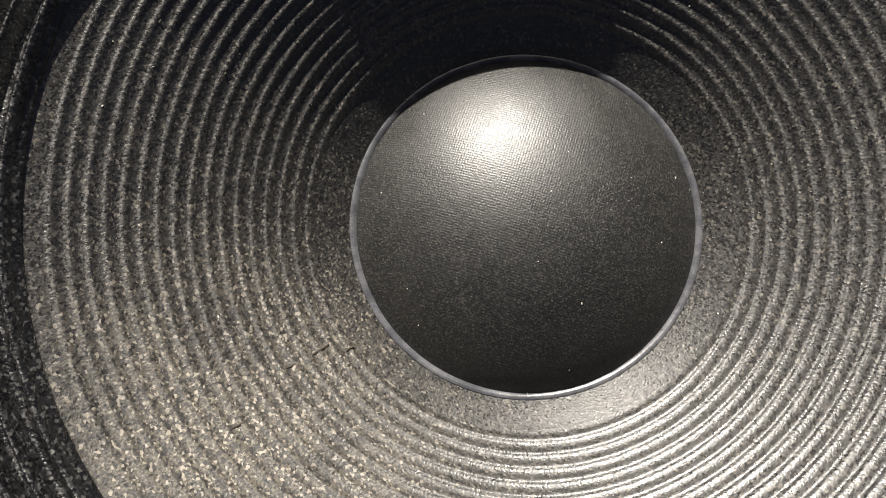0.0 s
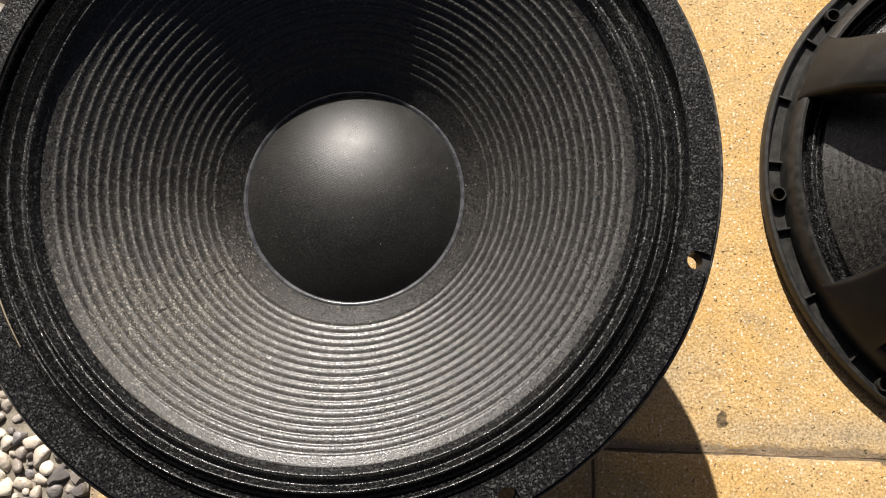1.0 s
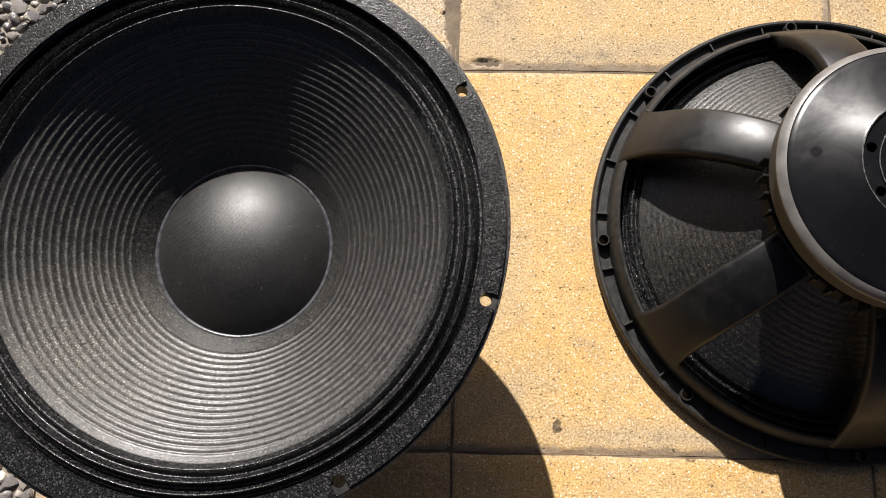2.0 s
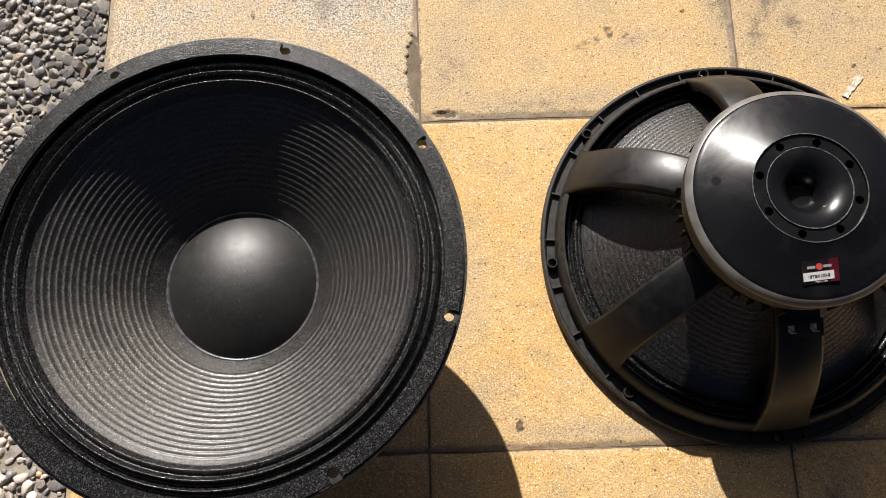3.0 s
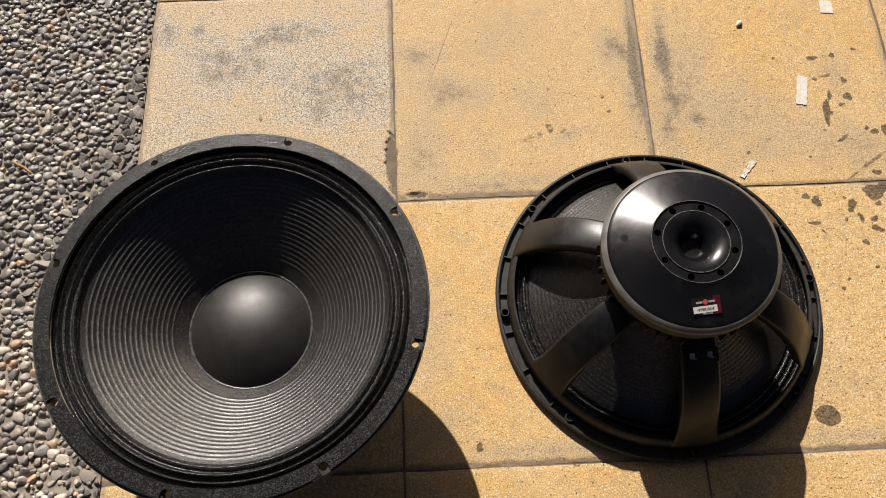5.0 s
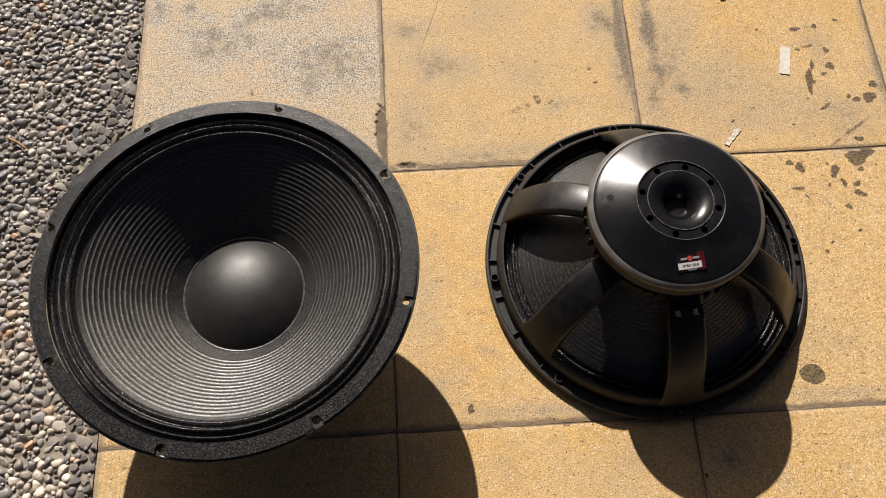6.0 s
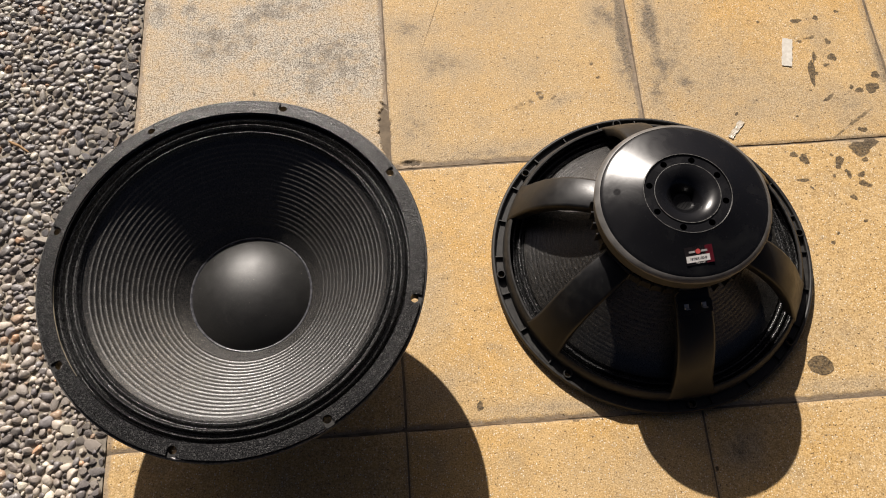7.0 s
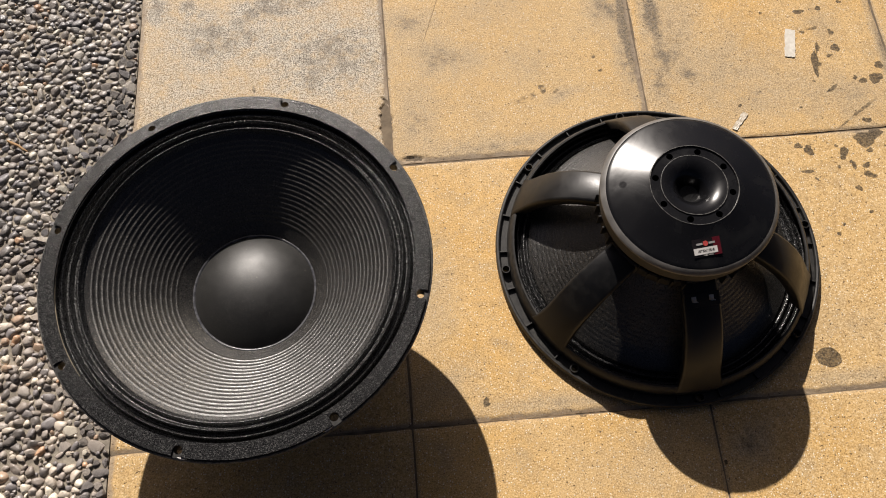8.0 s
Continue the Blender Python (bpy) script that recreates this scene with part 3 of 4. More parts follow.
UPPER_FAR_SPOTS = ((0.886, 0.303, 0.0133, 0.0043, 35, 0.60), (0.860, 0.319, 0.0045, 0.0022, 0, 0.70), (0.866, 0.414, 0.0064, 0.0034, 0, 0.60), (0.827, 0.272, 0.0044, 0.0021, 0, 0.70), (0.733, 0.284, 0.0035, 0.0032, 0, 0.90), (0.914, 0.256, 0.0456, 0.0042, 33, 0.50), (0.923, 0.241, 0.0079, 0.0063, 0, 0.80), (0.942, 0.469, 0.0056, 0.0036, 0, 0.80))
RIGHT_SPOTS = ((0.819, 0.196, 0.0086, 0.0090, 0, 1.00), (0.871, 0.187, 0.0077, 0.0120, -20, 1.00), (0.880, 0.166, 0.0043, 0.0089, 20, 1.00), (0.857, 0.164, 0.0026, 0.0040, 0, 0.90), (0.808, 0.160, 0.0102, 0.0039, 0, 0.80), (0.819, 0.146, 0.0059, 0.0029, -40, 0.70), (0.805, 0.205, 0.0078, 0.0050, 10, 0.90), (0.910, 0.208, 0.0225, 0.0133, 0, 0.75), (0.927, 0.216, 0.0156, 0.0093, 10, 0.95), (0.912, 0.188, 0.0052, 0.0050, 0, 1.00), (0.899, 0.163, 0.0068, 0.0060, 30, 0.80), (0.900, 0.147, 0.0110, 0.0069, -20, 0.70), (0.877, 0.126, 0.0067, 0.0048, 0, 0.80))
RIGHT_NEAR_SPOTS = ((0.792, 0.117, 0.0092, 0.0067, 20, 0.42), (0.884, 0.086, 0.0050, 0.0028, 0, 0.80), (0.838, 0.069, 0.0033, 0.0037, 0, 0.70), (0.827, 0.055, 0.0033, 0.0055, 0, 0.70), (0.862, 0.200, 0.0034, 0.0030, 0, 0.80), (0.761, -0.125, 0.0193, 0.0154, 0, 1.20), (0.590, -0.251, 0.0029, 0.0036, 0, 0.80), (0.829, 0.040, 0.0025, 0.0027, 0, 0.60))
MIDDLE_SPOTS = ((0.288, -0.146, 0.0061, 0.0076, 20, 0.80), (0.415, -0.175, 0.0068, 0.0030, 0, 0.50), (0.285, -0.174, 0.0060, 0.0022, 0, 0.55), (0.349, -0.215, 0.0022, 0.0022, 0, 0.70), (0.429, 0.343, 0.0089, 0.0096, 0, 0.52), (0.450, 0.337, 0.0080, 0.0053, 10, 0.42), (0.519, 0.396, 0.0045, 0.0044, 0, 0.55), (0.526, 0.369, 0.0045, 0.0043, 0, 0.55), (0.434, 0.416, 0.0037, 0.0067, 0, 0.45), (0.379, 0.418, 0.0037, 0.0033, 0, 0.45), (0.217, 0.236, 0.0138, 0.0039, -8, 0.90), (-0.026, 0.381, 0.0045, 0.0096, 0, 0.50), (0.400, 0.326, 0.0302, 0.0074, 18, 0.40))
SPOTS = UPPER_RIGHT_SPOTS + UPPER_FAR_SPOTS + RIGHT_SPOTS + RIGHT_NEAR_SPOTS + MIDDLE_SPOTS
# grey worn patches of the same form
LEFT_WORN = ((-0.085, 0.485, 0.075, 0.050, -20, 0.85), (0.00, 0.54, 0.07, 0.03, 10, 0.97), (0.10, 0.44, 0.075, 0.060, 0, 0.92), (0.075, 0.40, 0.06, 0.04, 20, 0.75), (-0.186, 0.552, 0.022, 0.026, 0, 1.0),
             (-0.135, 0.556, 0.014, 0.020, 0, 0.95), (-0.115, 0.535, 0.008, 0.010, 0, 0.9), (-0.14, 0.36, 0.06, 0.10, 0, 0.30), (0.02, 0.47, 0.10, 0.06, 0, 0.5))
MIDDLE_WORN = ((0.225, 0.49, 0.045, 0.03, 0, 0.85), (0.275, 0.415, 0.055, 0.035, 10, 0.85), (0.225, 0.30, 0.04, 0.06, 0, 0.70), (0.33, 0.245, 0.14, 0.018, 0, 0.7), (0.46, 0.33, 0.03, 0.012, 15, 0.6),
               (0.579, 0.45, 0.010, 0.16, 0, 1.5), (0.560, 0.49, 0.024, 0.040, 10, 1.05), (0.541, 0.475, 0.018, 0.025, 30, 0.85), (0.565, 0.38, 0.014, 0.05, 0, 0.85), (0.40, 0.40, 0.05, 0.03, 0, 0.35), (0.36, 0.52, 0.06, 0.05, 0, 0.4))
RIGHT_WORN = ((0.627, 0.47, 0.016, 0.09, 0, 1.35), (0.634, 0.385, 0.024, 0.050, -8, 1.1), (0.660, 0.35, 0.045, 0.036, -20, 0.85), (0.615, 0.33, 0.030, 0.09, 0, 0.8), (0.66, 0.42, 0.05, 0.10, 0, 0.75), (0.72, 0.35, 0.09, 0.07, 0, 0.70),
              (0.77, 0.30, 0.10, 0.05, 10, 0.60), (0.86, 0.30, 0.05, 0.05, 0, 0.55), (0.91, 0.29, 0.05, 0.05, 20, 0.7), (0.91, 0.222, 0.05, 0.012, 0, 0.85), (0.90, 0.42, 0.03, 0.04, 0, 0.5), (0.985, 0.36, 0.010, 0.10, 0, 0.95))
NEAR_WORN = ((0.235, -0.12, 0.05, 0.04, 0, 0.6), (0.225, 0.02, 0.035, 0.11, 0, 0.55), (0.40, -0.155, 0.16, 0.014, 0, 0.75), (0.48, -0.25, 0.10, 0.06, 0, 0.4), (0.80, -0.155, 0.10, 0.012, 0, 0.7), (0.60, -0.05, 0.12, 0.12, 0, 0.5),
             (0.63, -0.23, 0.03, 0.03, 0, 0.9), (0.10, -0.3, 0.1, 0.1, 0, 0.3), (0.79, -0.08, 0.06, 0.04, 0, 0.35))
WORN = LEFT_WORN + MIDDLE_WORN + RIGHT_WORN + NEAR_WORN


def blot(px, py, marks, soft):
    """Strength of the given marks at points, with ragged outlines."""
    total = np.zeros_like(px)
    for i, (x, y, rx, ry, deg, s) in enumerate(marks):
        c, d = math.cos(radians(deg)), math.sin(radians(deg))
        u, v = ((px - x) * c + (py - y) * d) / rx, (-(px - x) * d + (py - y) * c) / ry
        ang = np.arctan2(v, u)
        rag = 0.3 if s > 1.19 and soft < 0.5 else 1.0
        edge = 1 + rag * (0.16 * np.sin(2 * ang + i) + 0.12 * np.sin(3 * ang + 2.1 * i) + 0.08 * np.sin(7 * ang + i * 1.7))
        q = 1.15 * np.hypot(u, v) / edge
        total = np.maximum(total, s * np.clip((1 + soft - q) / (2 * soft), 0, 1))
    return total


def rough_line(seed, s, size, amp):
    """A wavering edge: sums of sines at several lengths."""
    rng = np.random.RandomState(seed)
    out = np.zeros_like(s)
    for k in range(7):
        out += np.sin(s * 2 * math.pi / (size * 0.62 ** k) + rng.uniform(0, 6.28)) * amp * 0.7 ** k
    return out


def slab(x0, x1, y0, y1, seed, near):
    """A cast slab with worn, chipped arrises, and its marks kept as values on the vertices."""
    rng = np.random.RandomState(seed)
    step = (0.0020 if x0 > 0.5 or y0 > 0.2 else 0.0026) if near else 0.014
    g = 0.0014
    dx, dy, tip = rng.uniform(-0.0007, 0.0007), rng.uniform(-0.0007, 0.0007), rng.uniform(-0.0010, 0.0)
    xa, xb, ya, yb = x0 + g + dx, x1 - g + dx, y0 + g + dy, y1 - g + dy
    nx, ny = int((xb - xa) / step) + 1, int((yb - ya) / step) + 1
    fx, fy = np.linspace(0, 1, nx), np.linspace(0, 1, ny)
    gx, gy = np.meshgrid(xa + (xb - xa) * fx, ya + (yb - ya) * fy, indexing="ij")
    # edges waver a little
    gx = gx + rough_line(seed, gy, 0.21, 0.00035) * (1 - 2 * (gx - xa) / (xb - xa)) * 1.0
    gy = gy + rough_line(seed + 9, gx, 0.19, 0.00035) * (1 - 2 * (gy - ya) / (yb - ya)) * 1.0
    left, right, low, high = gx - xa, xb - gx, gy - ya, yb - gy
    if y0 > 0.2:                       # the farther row was laid slightly askew
        gx = gx + 0.024 * (gy - 0.2255) * np.clip((gx - 0.19) / 0.39, 0, 1)
    z = np.full_like(gx, tip) + rough_line(seed + 3, gx * 0.8 + gy, 0.33, 0.00012)
    wide = {"l": 0.0035, "r": 0.0045, "b": 0.0040, "t": 0.0035}
    deep = {"l": 0.0010, "r": 0.0014, "b": 0.0012, "t": 0.0010}
    if x0 < 0:
        wide["l"], deep["l"] = 0.0085, 0.0016
    if abs(x1 - 0.5860) < 0.01 and y1 > 0.3:
        wide["r"], deep["r"] = 0.0075, 0.0016
    if abs(x1 - 0.1862) < 0.01 and y1 > 0.3:
        wide["r"], deep["r"] = 0.0068, 0.0020
    if abs(y0 - 0.2255) < 0.01 and 0.1 < x0 < 0.3:
        wide["b"], deep["b"] = 0.0085, 0.0020
    if abs(y0 + 0.1722) < 0.01:
        wide["b"], deep["b"] = 0.0070, 0.0022
    dust = np.zeros_like(gx)
    for key, d, run in (("l", left, gy), ("r", right, gy), ("b", low, gx), ("t", high, gx)):
        w = np.maximum(wide[key] * (1 + 0.25 * rough_line(seed + ord(key), run, 0.06, 0.6)), 0.001)
        f = np.clip(1 - d / w, 0, 1)
        z -= deep[key] * f
        dust = np.maximum(dust, np.clip(f * 2.2, 0, 1) * (0.85 if wide[key] > 0.006 else 0.35))
    # two broken places beside the upper crossing
    for cx, cy, rx, ry, dep in ((0.1790, 0.300, 0.0075, 0.036, 0.0075), (0.2175, 0.2350, 0.015, 0.0042, 0.0026), (0.1795, 0.262, 0.004, 0.03, 0.0022)):
        q = np.hypot((gx - cx) / rx, (gy - cy) / ry) * (1 + 0.25 * rough_line(seed + 5, gy + gx, 0.02, 0.5))
        hole = np.clip(1.25 - q, 0, 0.5) / 0.5
        z -= dep * hole
        dust = np.maximum(dust, 0.8 * hole)
    spot, grime = blot(gx, gy, SPOTS, 0.16), blot(gx, gy, WORN, 0.8)
    z = np.minimum(z, 0.0)
    base = rng.uniform(0.0, 0.12)
    if y0 > 0.2 and y1 < 0.7:
        base += 0.66 if x0 < 0 else 0.40 if x0 < 0.3 else 0.26
    grime = np.where(grime > 0.9, grime, np.clip(grime * (1 - 0.6 * base) + 0.7 * base, 0, 0.9))
    top = np.stack([gx, gy, z], -1).reshape(-1, 3)
    ring = [(i, 0) for i in range(nx)] + [(nx - 1, j) for j in range(1, ny)] + [(i, ny - 1) for i in range(nx - 2, -1, -1)] + [(0, j) for j in range(ny - 2, 0, -1)]
    ids = np.array([i * ny + j for i, j in ring])
    side = top[ids].copy()
    side[:, 2] = -0.035
    i, j = np.meshgrid(np.arange(nx - 1), np.arange(ny - 1), indexing="ij")
    a = (i * ny + j).ravel()
    quads = np.stack([a, a + ny, a + ny + 1, a + 1], 1)
    n0, m0 = len(top), len(ids)
    k = np.arange(m0)
    skirt = np.stack([ids, n0 + k, n0 + (k + 1) % m0, ids[(k + 1) % m0]], 1)
    me = bpy.data.meshes.new("slab")
    me.from_pydata(np.concatenate([top, side]).tolist(), [], np.concatenate([quads, skirt]).tolist())
    for name, values in (("grime", grime), ("spot", spot), ("dust", dust), ("ashen", np.full_like(gx, 1.0 if y0 > 0.2 and x0 < 0 else 0.15))):
        full = np.concatenate([values.reshape(-1), 0.3 * np.ones(m0)]).astype(np.float32)
        me.attributes.new(name, "FLOAT", "POINT").data.foreach_set("value", full)
    me.materials.append(SLAB)
    me.shade_smooth()
    me.set_sharp_from_angle(angle=radians(50))
    ob = new("slab", me)
    ob.parent = pavement
    return ob


for ix in range(len(X_JOINTS) - 1):
    for iy in range(len(Y_JOINTS) - 1):
        near = -0.6 < Y_JOINTS[iy] < 0.63 and X_JOINTS[ix] < 1.0
        slab(X_JOINTS[ix], X_JOINTS[ix + 1], Y_JOINTS[iy], Y_JOINTS[iy + 1], 100 + ix * 10 + iy, near)

# ---------------------------------------------------------------- pebbled strip
EDGE = -0.2145
strip = new("pebble_paving")
tagged(strip, "washed pebble paving, dark grey river stones set in mortar", "pavement", kind="structure")
bm = bmesh.new()
bmesh.ops.create_grid(bm, x_segments=90, y_segments=200, size=0.5)
for v in bm.verts:
    v.co = Vector((EDGE - 0.45 + v.co.x * 0.9, v.co.y * 2.6, -0.0038 + 0.0014 * noise.noise((v.co.x * 60, v.co.y * 150, 0))))
part("mortar", bm, MORTAR, strip)


def stone_mesh(seed):
    """One pebble about a unit across: a worn, slightly angular lump with a flattish top."""
    bm = bmesh.new()
    bmesh.ops.create_icosphere(bm, subdivisions=2, radius=0.5)
    turns = random.Random(seed)
    cuts = [(Vector((turns.gauss(0, 1), turns.gauss(0, 1), turns.gauss(0, 0.45))).normalized(), turns.uniform(0.25, 0.42)) for _ in range(10)]
    cuts.append((Vector((turns.gauss(0, 0.22), turns.gauss(0, 0.22), 1)).normalized(), turns.uniform(0.30, 0.40)))
    for v in bm.verts:
        p = v.co * (1 + 0.22 * noise.noise(v.co * 2.4 + Vector((seed * 7.3, 0, 0))))
        for w, cut in cuts:
            over = p.dot(w) - cut
            if over > 0:
                p -= w * over * 0.95
        v.co = p
    me = bpy.data.meshes.new("pebble")
    bm.to_mesh(me)
    bm.free()
    me.materials.append(PEBBLE)
    me.shade_smooth()
    me.set_sharp_from_angle(angle=radians(38))
    return me


STONES = [stone_mesh(s) for s in range(20)]
rng = random.Random(11)
placed, cellmap = [], {}
CELL = 0.012


def try_stone(x, y, r):
    cx, cy = int(math.floor(x / CELL)), int(math.floor(y / CELL))
    for i in range(cx - 2, cx + 3):
        for j in range(cy - 2, cy + 3):
            for px, py, pr in cellmap.get((i, j), ()):
                if (px - x) ** 2 + (py - y) ** 2 < (0.81 * (pr + r)) ** 2:
                    return False
    cellmap.setdefault((cx, cy), []).append((x, y, r))
    placed.append((x, y, r))
    return True


for r_lo, r_hi, tries in ((0.0080, 0.0100, 1200), (0.0063, 0.0080, 9000), (0.0049, 0.0063, 30000), (0.0035, 0.0049, 42000), (0.0023, 0.0035, 42000)):
    for _ in range(tries):
        r = rng.uniform(r_lo, r_hi)
        x, y = rng.uniform(-0.80, EDGE - r * 0.75), rng.uniform(-0.62, 0.98)
        if abs(y + 0.172) > r * 0.8 + 0.0008:
            try_stone(x, y, r)

joined_v, joined_f, count, total = [], [], 0, 0
shapes = [(np.array([v.co for v in me.vertices]), np.array([p.vertices for p in me.polygons])) for me in STONES]
order = sorted(placed, key=lambda p: abs(p[0] - EDGE) + 0.35 * abs(p[1] - 0.12) - 8 * p[2])
for x, y, r in order:
    kind = rng.randrange(len(STONES))
    long, flat = rng.uniform(1.0, 1.5), rng.uniform(0.6, 0.9)
    turned = rng.gauss(15, 45)
    top = rng.uniform(-0.0022, 0.0006) + (0.0010 if r > 0.005 else 0.0)
    m = pose(x, y, top - r * flat * 0.72, rng.gauss(0, 16), rng.gauss(0, 16), turned) @ Matrix.Diagonal((2.35 * r * long, 2.35 * r, 2 * r * flat, 1))
    if count < 300 and r > 0.004:
        ob = new("pebble", STONES[kind])
        ob.parent, ob.matrix_basis = strip, m
        count += 1
    else:
        vs, fs = shapes[kind]
        mm = np.array(m)
        joined_v.append(vs @ mm[:3, :3].T + mm[:3, 3])
        joined_f.append(fs + total)
        total += len(vs)
me = bpy.data.meshes.new("pebbles")
me.from_pydata(np.concatenate(joined_v).tolist(), [], np.concatenate(joined_f).tolist())
me.materials.append(PEBBLE)
me.shade_smooth()
rest = new("pebbles", me)
rest.parent = strip
tagged(rest, kind="stuff")

# ---------------------------------------------------------------- small things lying about


def ragged_strip(name, cx, cy, wide, long, deg, material, seed, curl=0.0006, bite=0.0012):
    """A thin torn strip lying almost flat, its outline ragged and its surface slightly buckled."""
    bm = bmesh.new()
    nx, ny = 8, 22
    rows = []
    for side in (0.00025, 0.0):
        grid = []
        for j in range(ny + 1):
            v = j / ny
            row = []
            for i in range(nx + 1):
                u = i / nx - 0.5
                w = wide * (1 + bite / wide * 2 * noise.noise((seed, v * 9, 3.0 if u > 0 else 7.0)))
                e = bite * noise.noise((u * 6, seed * 2.0, 1.0 if v > 0.5 else 5.0)) * (1 if v in (0.0, 1.0) else 0)
                row.append(bm.verts.new((u * w, (v - 0.5) * long + e, 0.0006 + side + curl * abs(noise.noise((u * 3, v * 5, seed))))))
            grid.append(row)
        rows.append(grid)
    for grid in rows:
        for a, b in zip(grid, grid[1:]):
            for i in range(nx):
                bm.faces.new((a[i], a[i + 1], b[i + 1], b[i]))
    rim = lambda g: g[0][:-1] + [r[-1] for r in g[:-1]] + g[-1][:0:-1] + [r[0] for r in g[:0:-1]]
    p, q = rim(rows[0]), rim(rows[1])
    for i in range(len(p)):
        j = (i + 1) % len(p)
        bm.faces.new((p[i], p[j], q[j], q[i]))
    ob = link(name, bm, material)
    ob.matrix_basis = pose(cx, cy, 0, 0, 0, deg)
    return ob


tagged(ragged_strip("tape_scrap", 0.8400, 0.3935, 0.0165, 0.0545, -14, TAPE, 1.3), "worn scrap of white tape stuck on a yellow slab", "tape")
tagged(ragged_strip("paper_scrap", 0.9170, 0.5570, 0.0210, 0.0260, -6, TAPE, 4.1), "torn bit of white paper on a stained slab", "paper")


def tube(name, points, radii, material, seg=8, flat=1.0):
    """A crooked rod through points, each with its own radius."""
    bm = bmesh.new()
    rings = []
    for k, (p, r) in enumerate(zip(points, radii)):
        d = (Vector(points[min(k + 1, len(points) - 1)]) - Vector(points[max(k - 1, 0)])).normalized()
        u = d.cross(Vector((0, 0, 1))).normalized()
        v = u.cross(d)
        rings.append([bm.verts.new(Vector(p) + u * r * math.cos(2 * math.pi * i / seg) + v * r * flat * math.sin(2 * math.pi * i / seg)) for i in range(seg)])
    for p, q in zip(rings, rings[1:]):
        for i in range(seg):
            bm.faces.new((p[i], p[(i + 1) % seg], q[(i + 1) % seg], q[i]))
    bm.faces.new(rings[0]), bm.faces.new(rings[-1])
    return link(name, bm, material, smooth=60)


tagged(ragged_strip("plastic_scrap", 0.7255, 0.2555, 0.0085, 0.0370, -42, PLASTIC_BIT, 8.7, 0.0014, 0.0016), "crumpled whitish plastic scrap beside the loudspeaker rim", "scrap")
tagged(tube("pale_chip", [(0.7595, 0.5240, 0.002), (0.7640, 0.5290, 0.0034), (0.7680, 0.5335, 0.002)], [0.002, 0.0048, 0.0022], TAPE, 7, 0.7), "small pale stone chip lying on a slab", "stone")
twig = tube("dry_twig", [(-0.4020, 0.3180, 0.0055), (-0.3930, 0.3120, 0.0068), (-0.3840, 0.3075, 0.0066), (-0.3750, 0.2995, 0.0070), (-0.3690, 0.2960, 0.0058)], [0.0016, 0.0026, 0.0020, 0.0022, 0.0010], TWIG, 7)
tagged(twig, "short dry brown twig lying on the pebbles", "twig")

# a hairline crack across one slab: a thin dark groove
bm = bmesh.new()
line = [(0.2860 - 0.052 * i / 26 + 0.0014 * noise.noise((i * 0.6, 1.0, 0.0)), 0.560 - 0.150 * i / 26) for i in range(27)]
left, right = [], []
for i, (x, y) in enumerate(line):
    w = 0.00028 * (1 - (i / 27) ** 3) * (0.7 + 0.6 * abs(noise.noise((i * 0.9, 5.0, 0.0))))
    left.append(bm.verts.new((x - w, y, 0.00025))), right.append(bm.verts.new((x + w, y, 0.00025)))
for i in range(26):
    bm.faces.new((left[i], right[i], right[i + 1], left[i + 1]))
part("hairline_crack", bm, BEDDING, pavement, "", 0)


# flecks of dirt and lint lying on the upturned cone and dust cap
def cone_height(r):
    return H - cone_front(r) if r > 0.079 else H - 0.1025 + 0.112 * (math.cos(math.asin(r / 0.112)) - math.cos(math.asin(0.0768 / 0.112)))


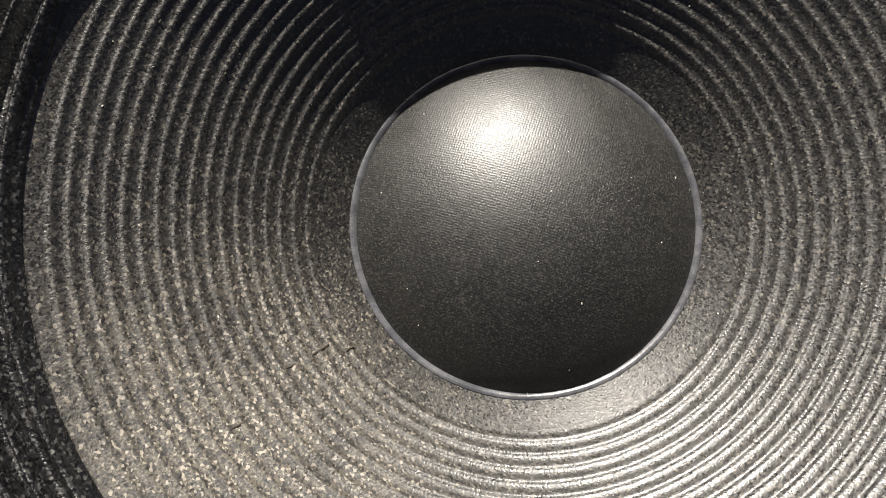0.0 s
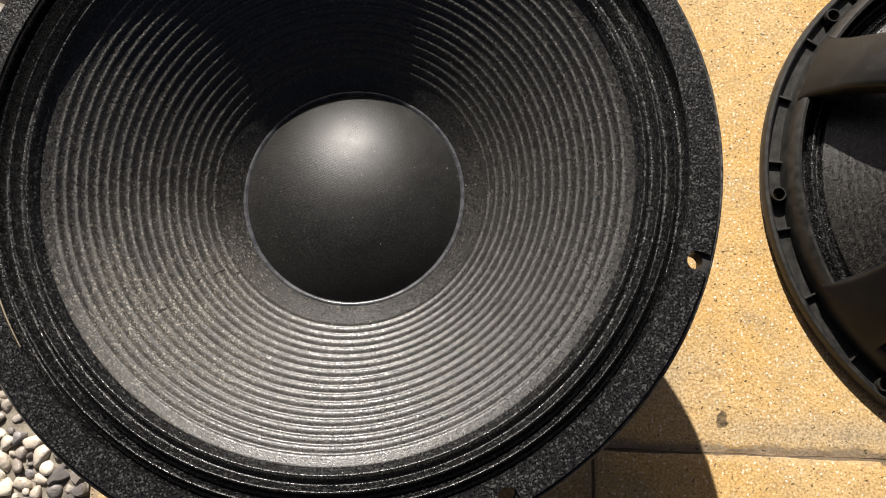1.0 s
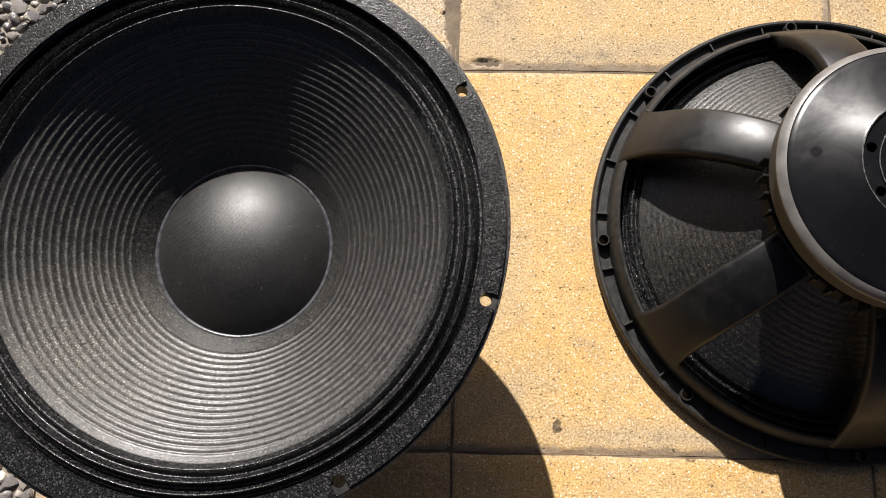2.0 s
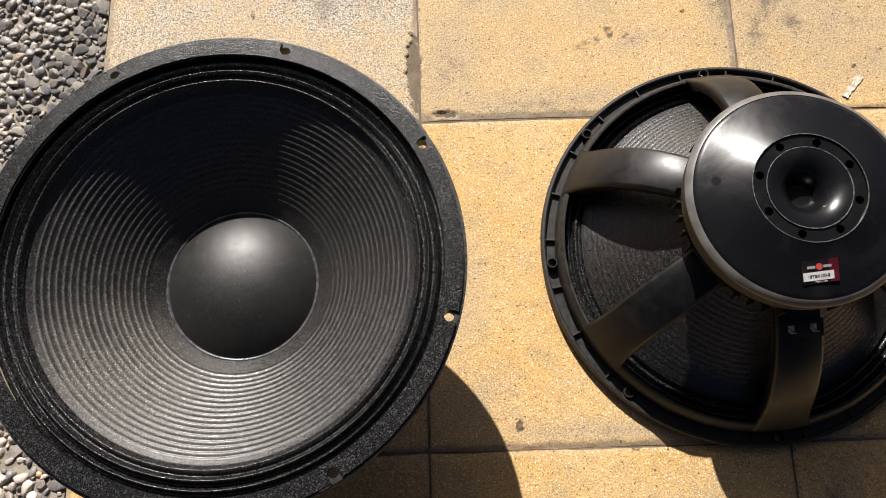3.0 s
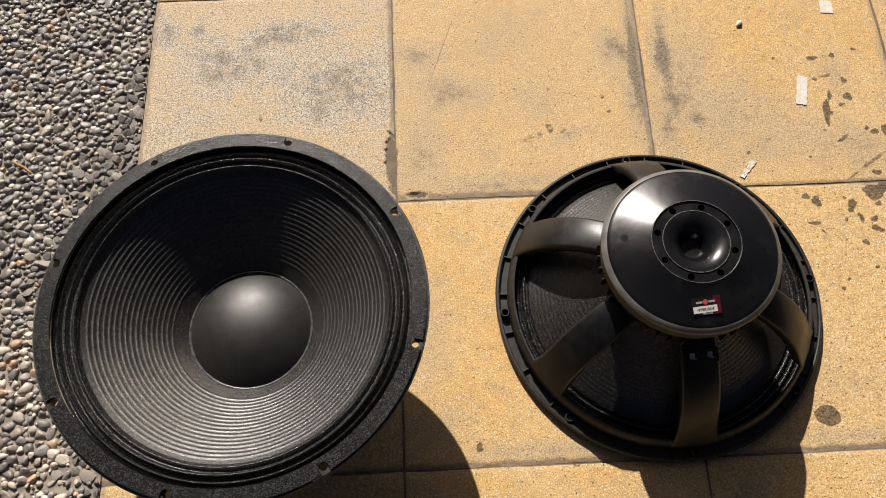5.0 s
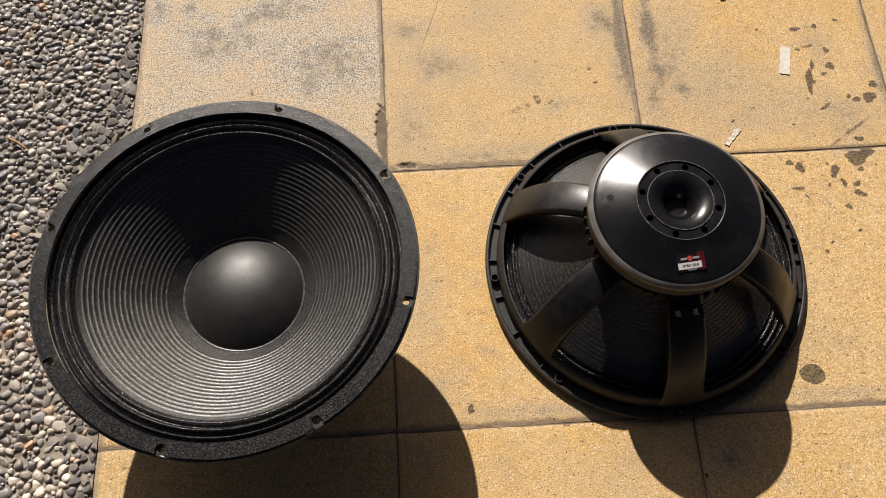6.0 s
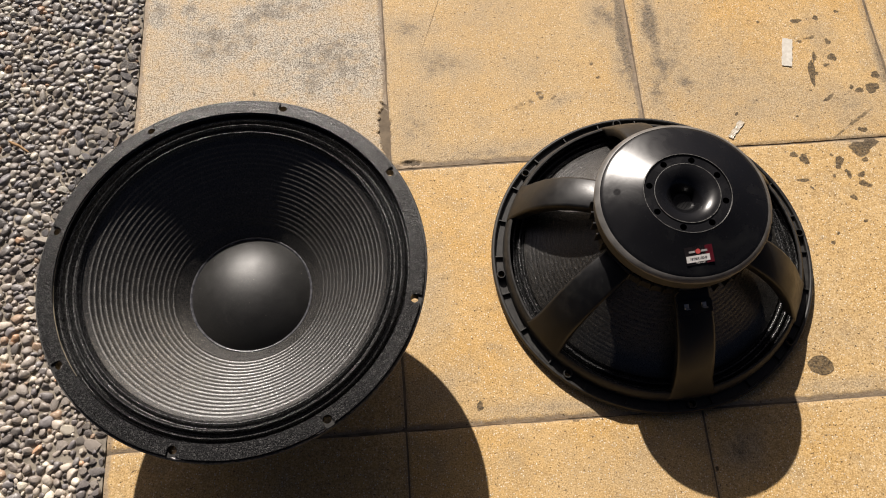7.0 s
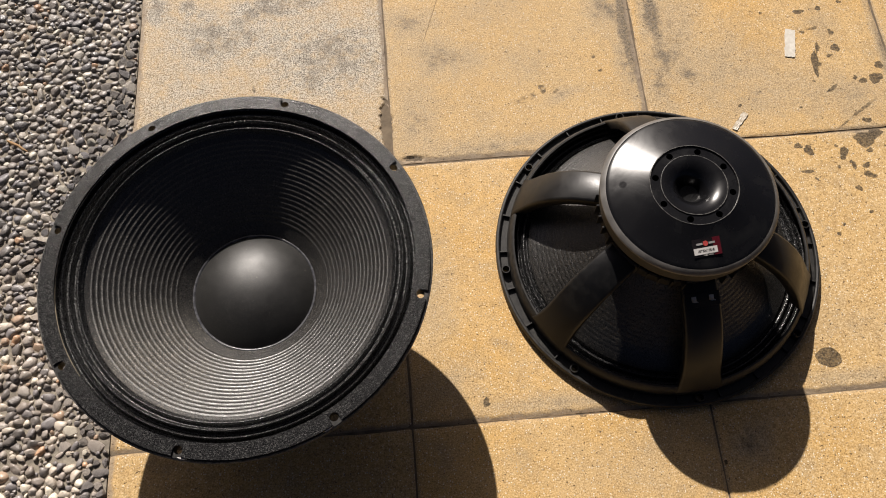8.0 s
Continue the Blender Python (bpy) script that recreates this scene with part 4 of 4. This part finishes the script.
def flecks(name, count, lo, hi, material, seed, stretch, r_lo=0.01):
    rng = random.Random(seed)
    bm = bmesh.new()
    for _ in range(count):
        r, a, d = math.sqrt(rng.uniform(r_lo ** 2, 0.170 ** 2)), rng.uniform(0, 2 * math.pi), rng.uniform(lo, hi)
        m = pose(r * math.cos(a), r * math.sin(a), cone_height(r) + d * 0.3 + 0.0003, rng.uniform(0, 40), rng.uniform(0, 40), rng.uniform(0, 360))
        bmesh.ops.create_icosphere(bm, subdivisions=1, radius=d, matrix=m @ Matrix.Diagonal((rng.uniform(1, stretch), 1, 0.7, 1)))
    return bm


dirt = flecks("dirt_flecks", 90, 0.00015, 0.0004, CRUMB, 3, 3.5, 0.08)
for x, y, deg, long in ((-0.086, -0.063, 38, 0.0060), (-0.073, -0.060, 35, 0.0030), (-0.0825, -0.0600, 40, 0.0022), (-0.094, -0.069, 30, 0.0030), (-0.108, -0.092, 32, 0.0045)):
    z = cone_height(math.hypot(x, y))
    bmesh.ops.create_icosphere(dirt, subdivisions=1, radius=1, matrix=pose(x, y, z + 0.0007, 0, 34, deg) @ Matrix.Diagonal((long, 0.00045, 0.0004, 1)))
tagged(link("dirt_flecks", dirt, CRUMB), "dark flecks of dirt lying on the paper cone", "dirt", kind="stuff")
tagged(link("lint_flecks", flecks("lint_flecks", 60, 0.00010, 0.00030, LINT, 5, 3.0), LINT), "pale specks of dust on cone and cap", "dust", kind="stuff")

# torn white slivers of gasket backing at two bolt holes of the upturned loudspeaker
for deg, long in ((-48.0, 0.013), (-88.5, 0.012)):
    bm = bmesh.new()
    rows = []
    for i in range(13):
        a = radians(deg) + (i / 12 - 0.5) * long / 0.2275
        w = 0.0011 * math.sin(math.pi * (i + 0.5) / 13) * (0.6 + 0.9 * abs(noise.noise((i * 0.8, deg, 0.0))))
        r = 0.2278 + 0.0006 * noise.noise((i * 0.5, deg, 4.0))
        rows.append([bm.verts.new(((r + q) * math.cos(a), (r + q) * math.sin(a), H - 0.0026 + h)) for q, h in ((-w, 0.0), (0, 0.0006), (w, 0.0), (0, -0.0003))])
    for p, q in zip(rows, rows[1:]):
        for k in range(4):
            bm.faces.new((p[k], p[(k + 1) % 4], q[(k + 1) % 4], q[k]))
    bm.faces.new(rows[0]), bm.faces.new(rows[-1])
    part("backing_sliver", bm, WHITE, speaker_up, "torn white sliver of gasket backing")
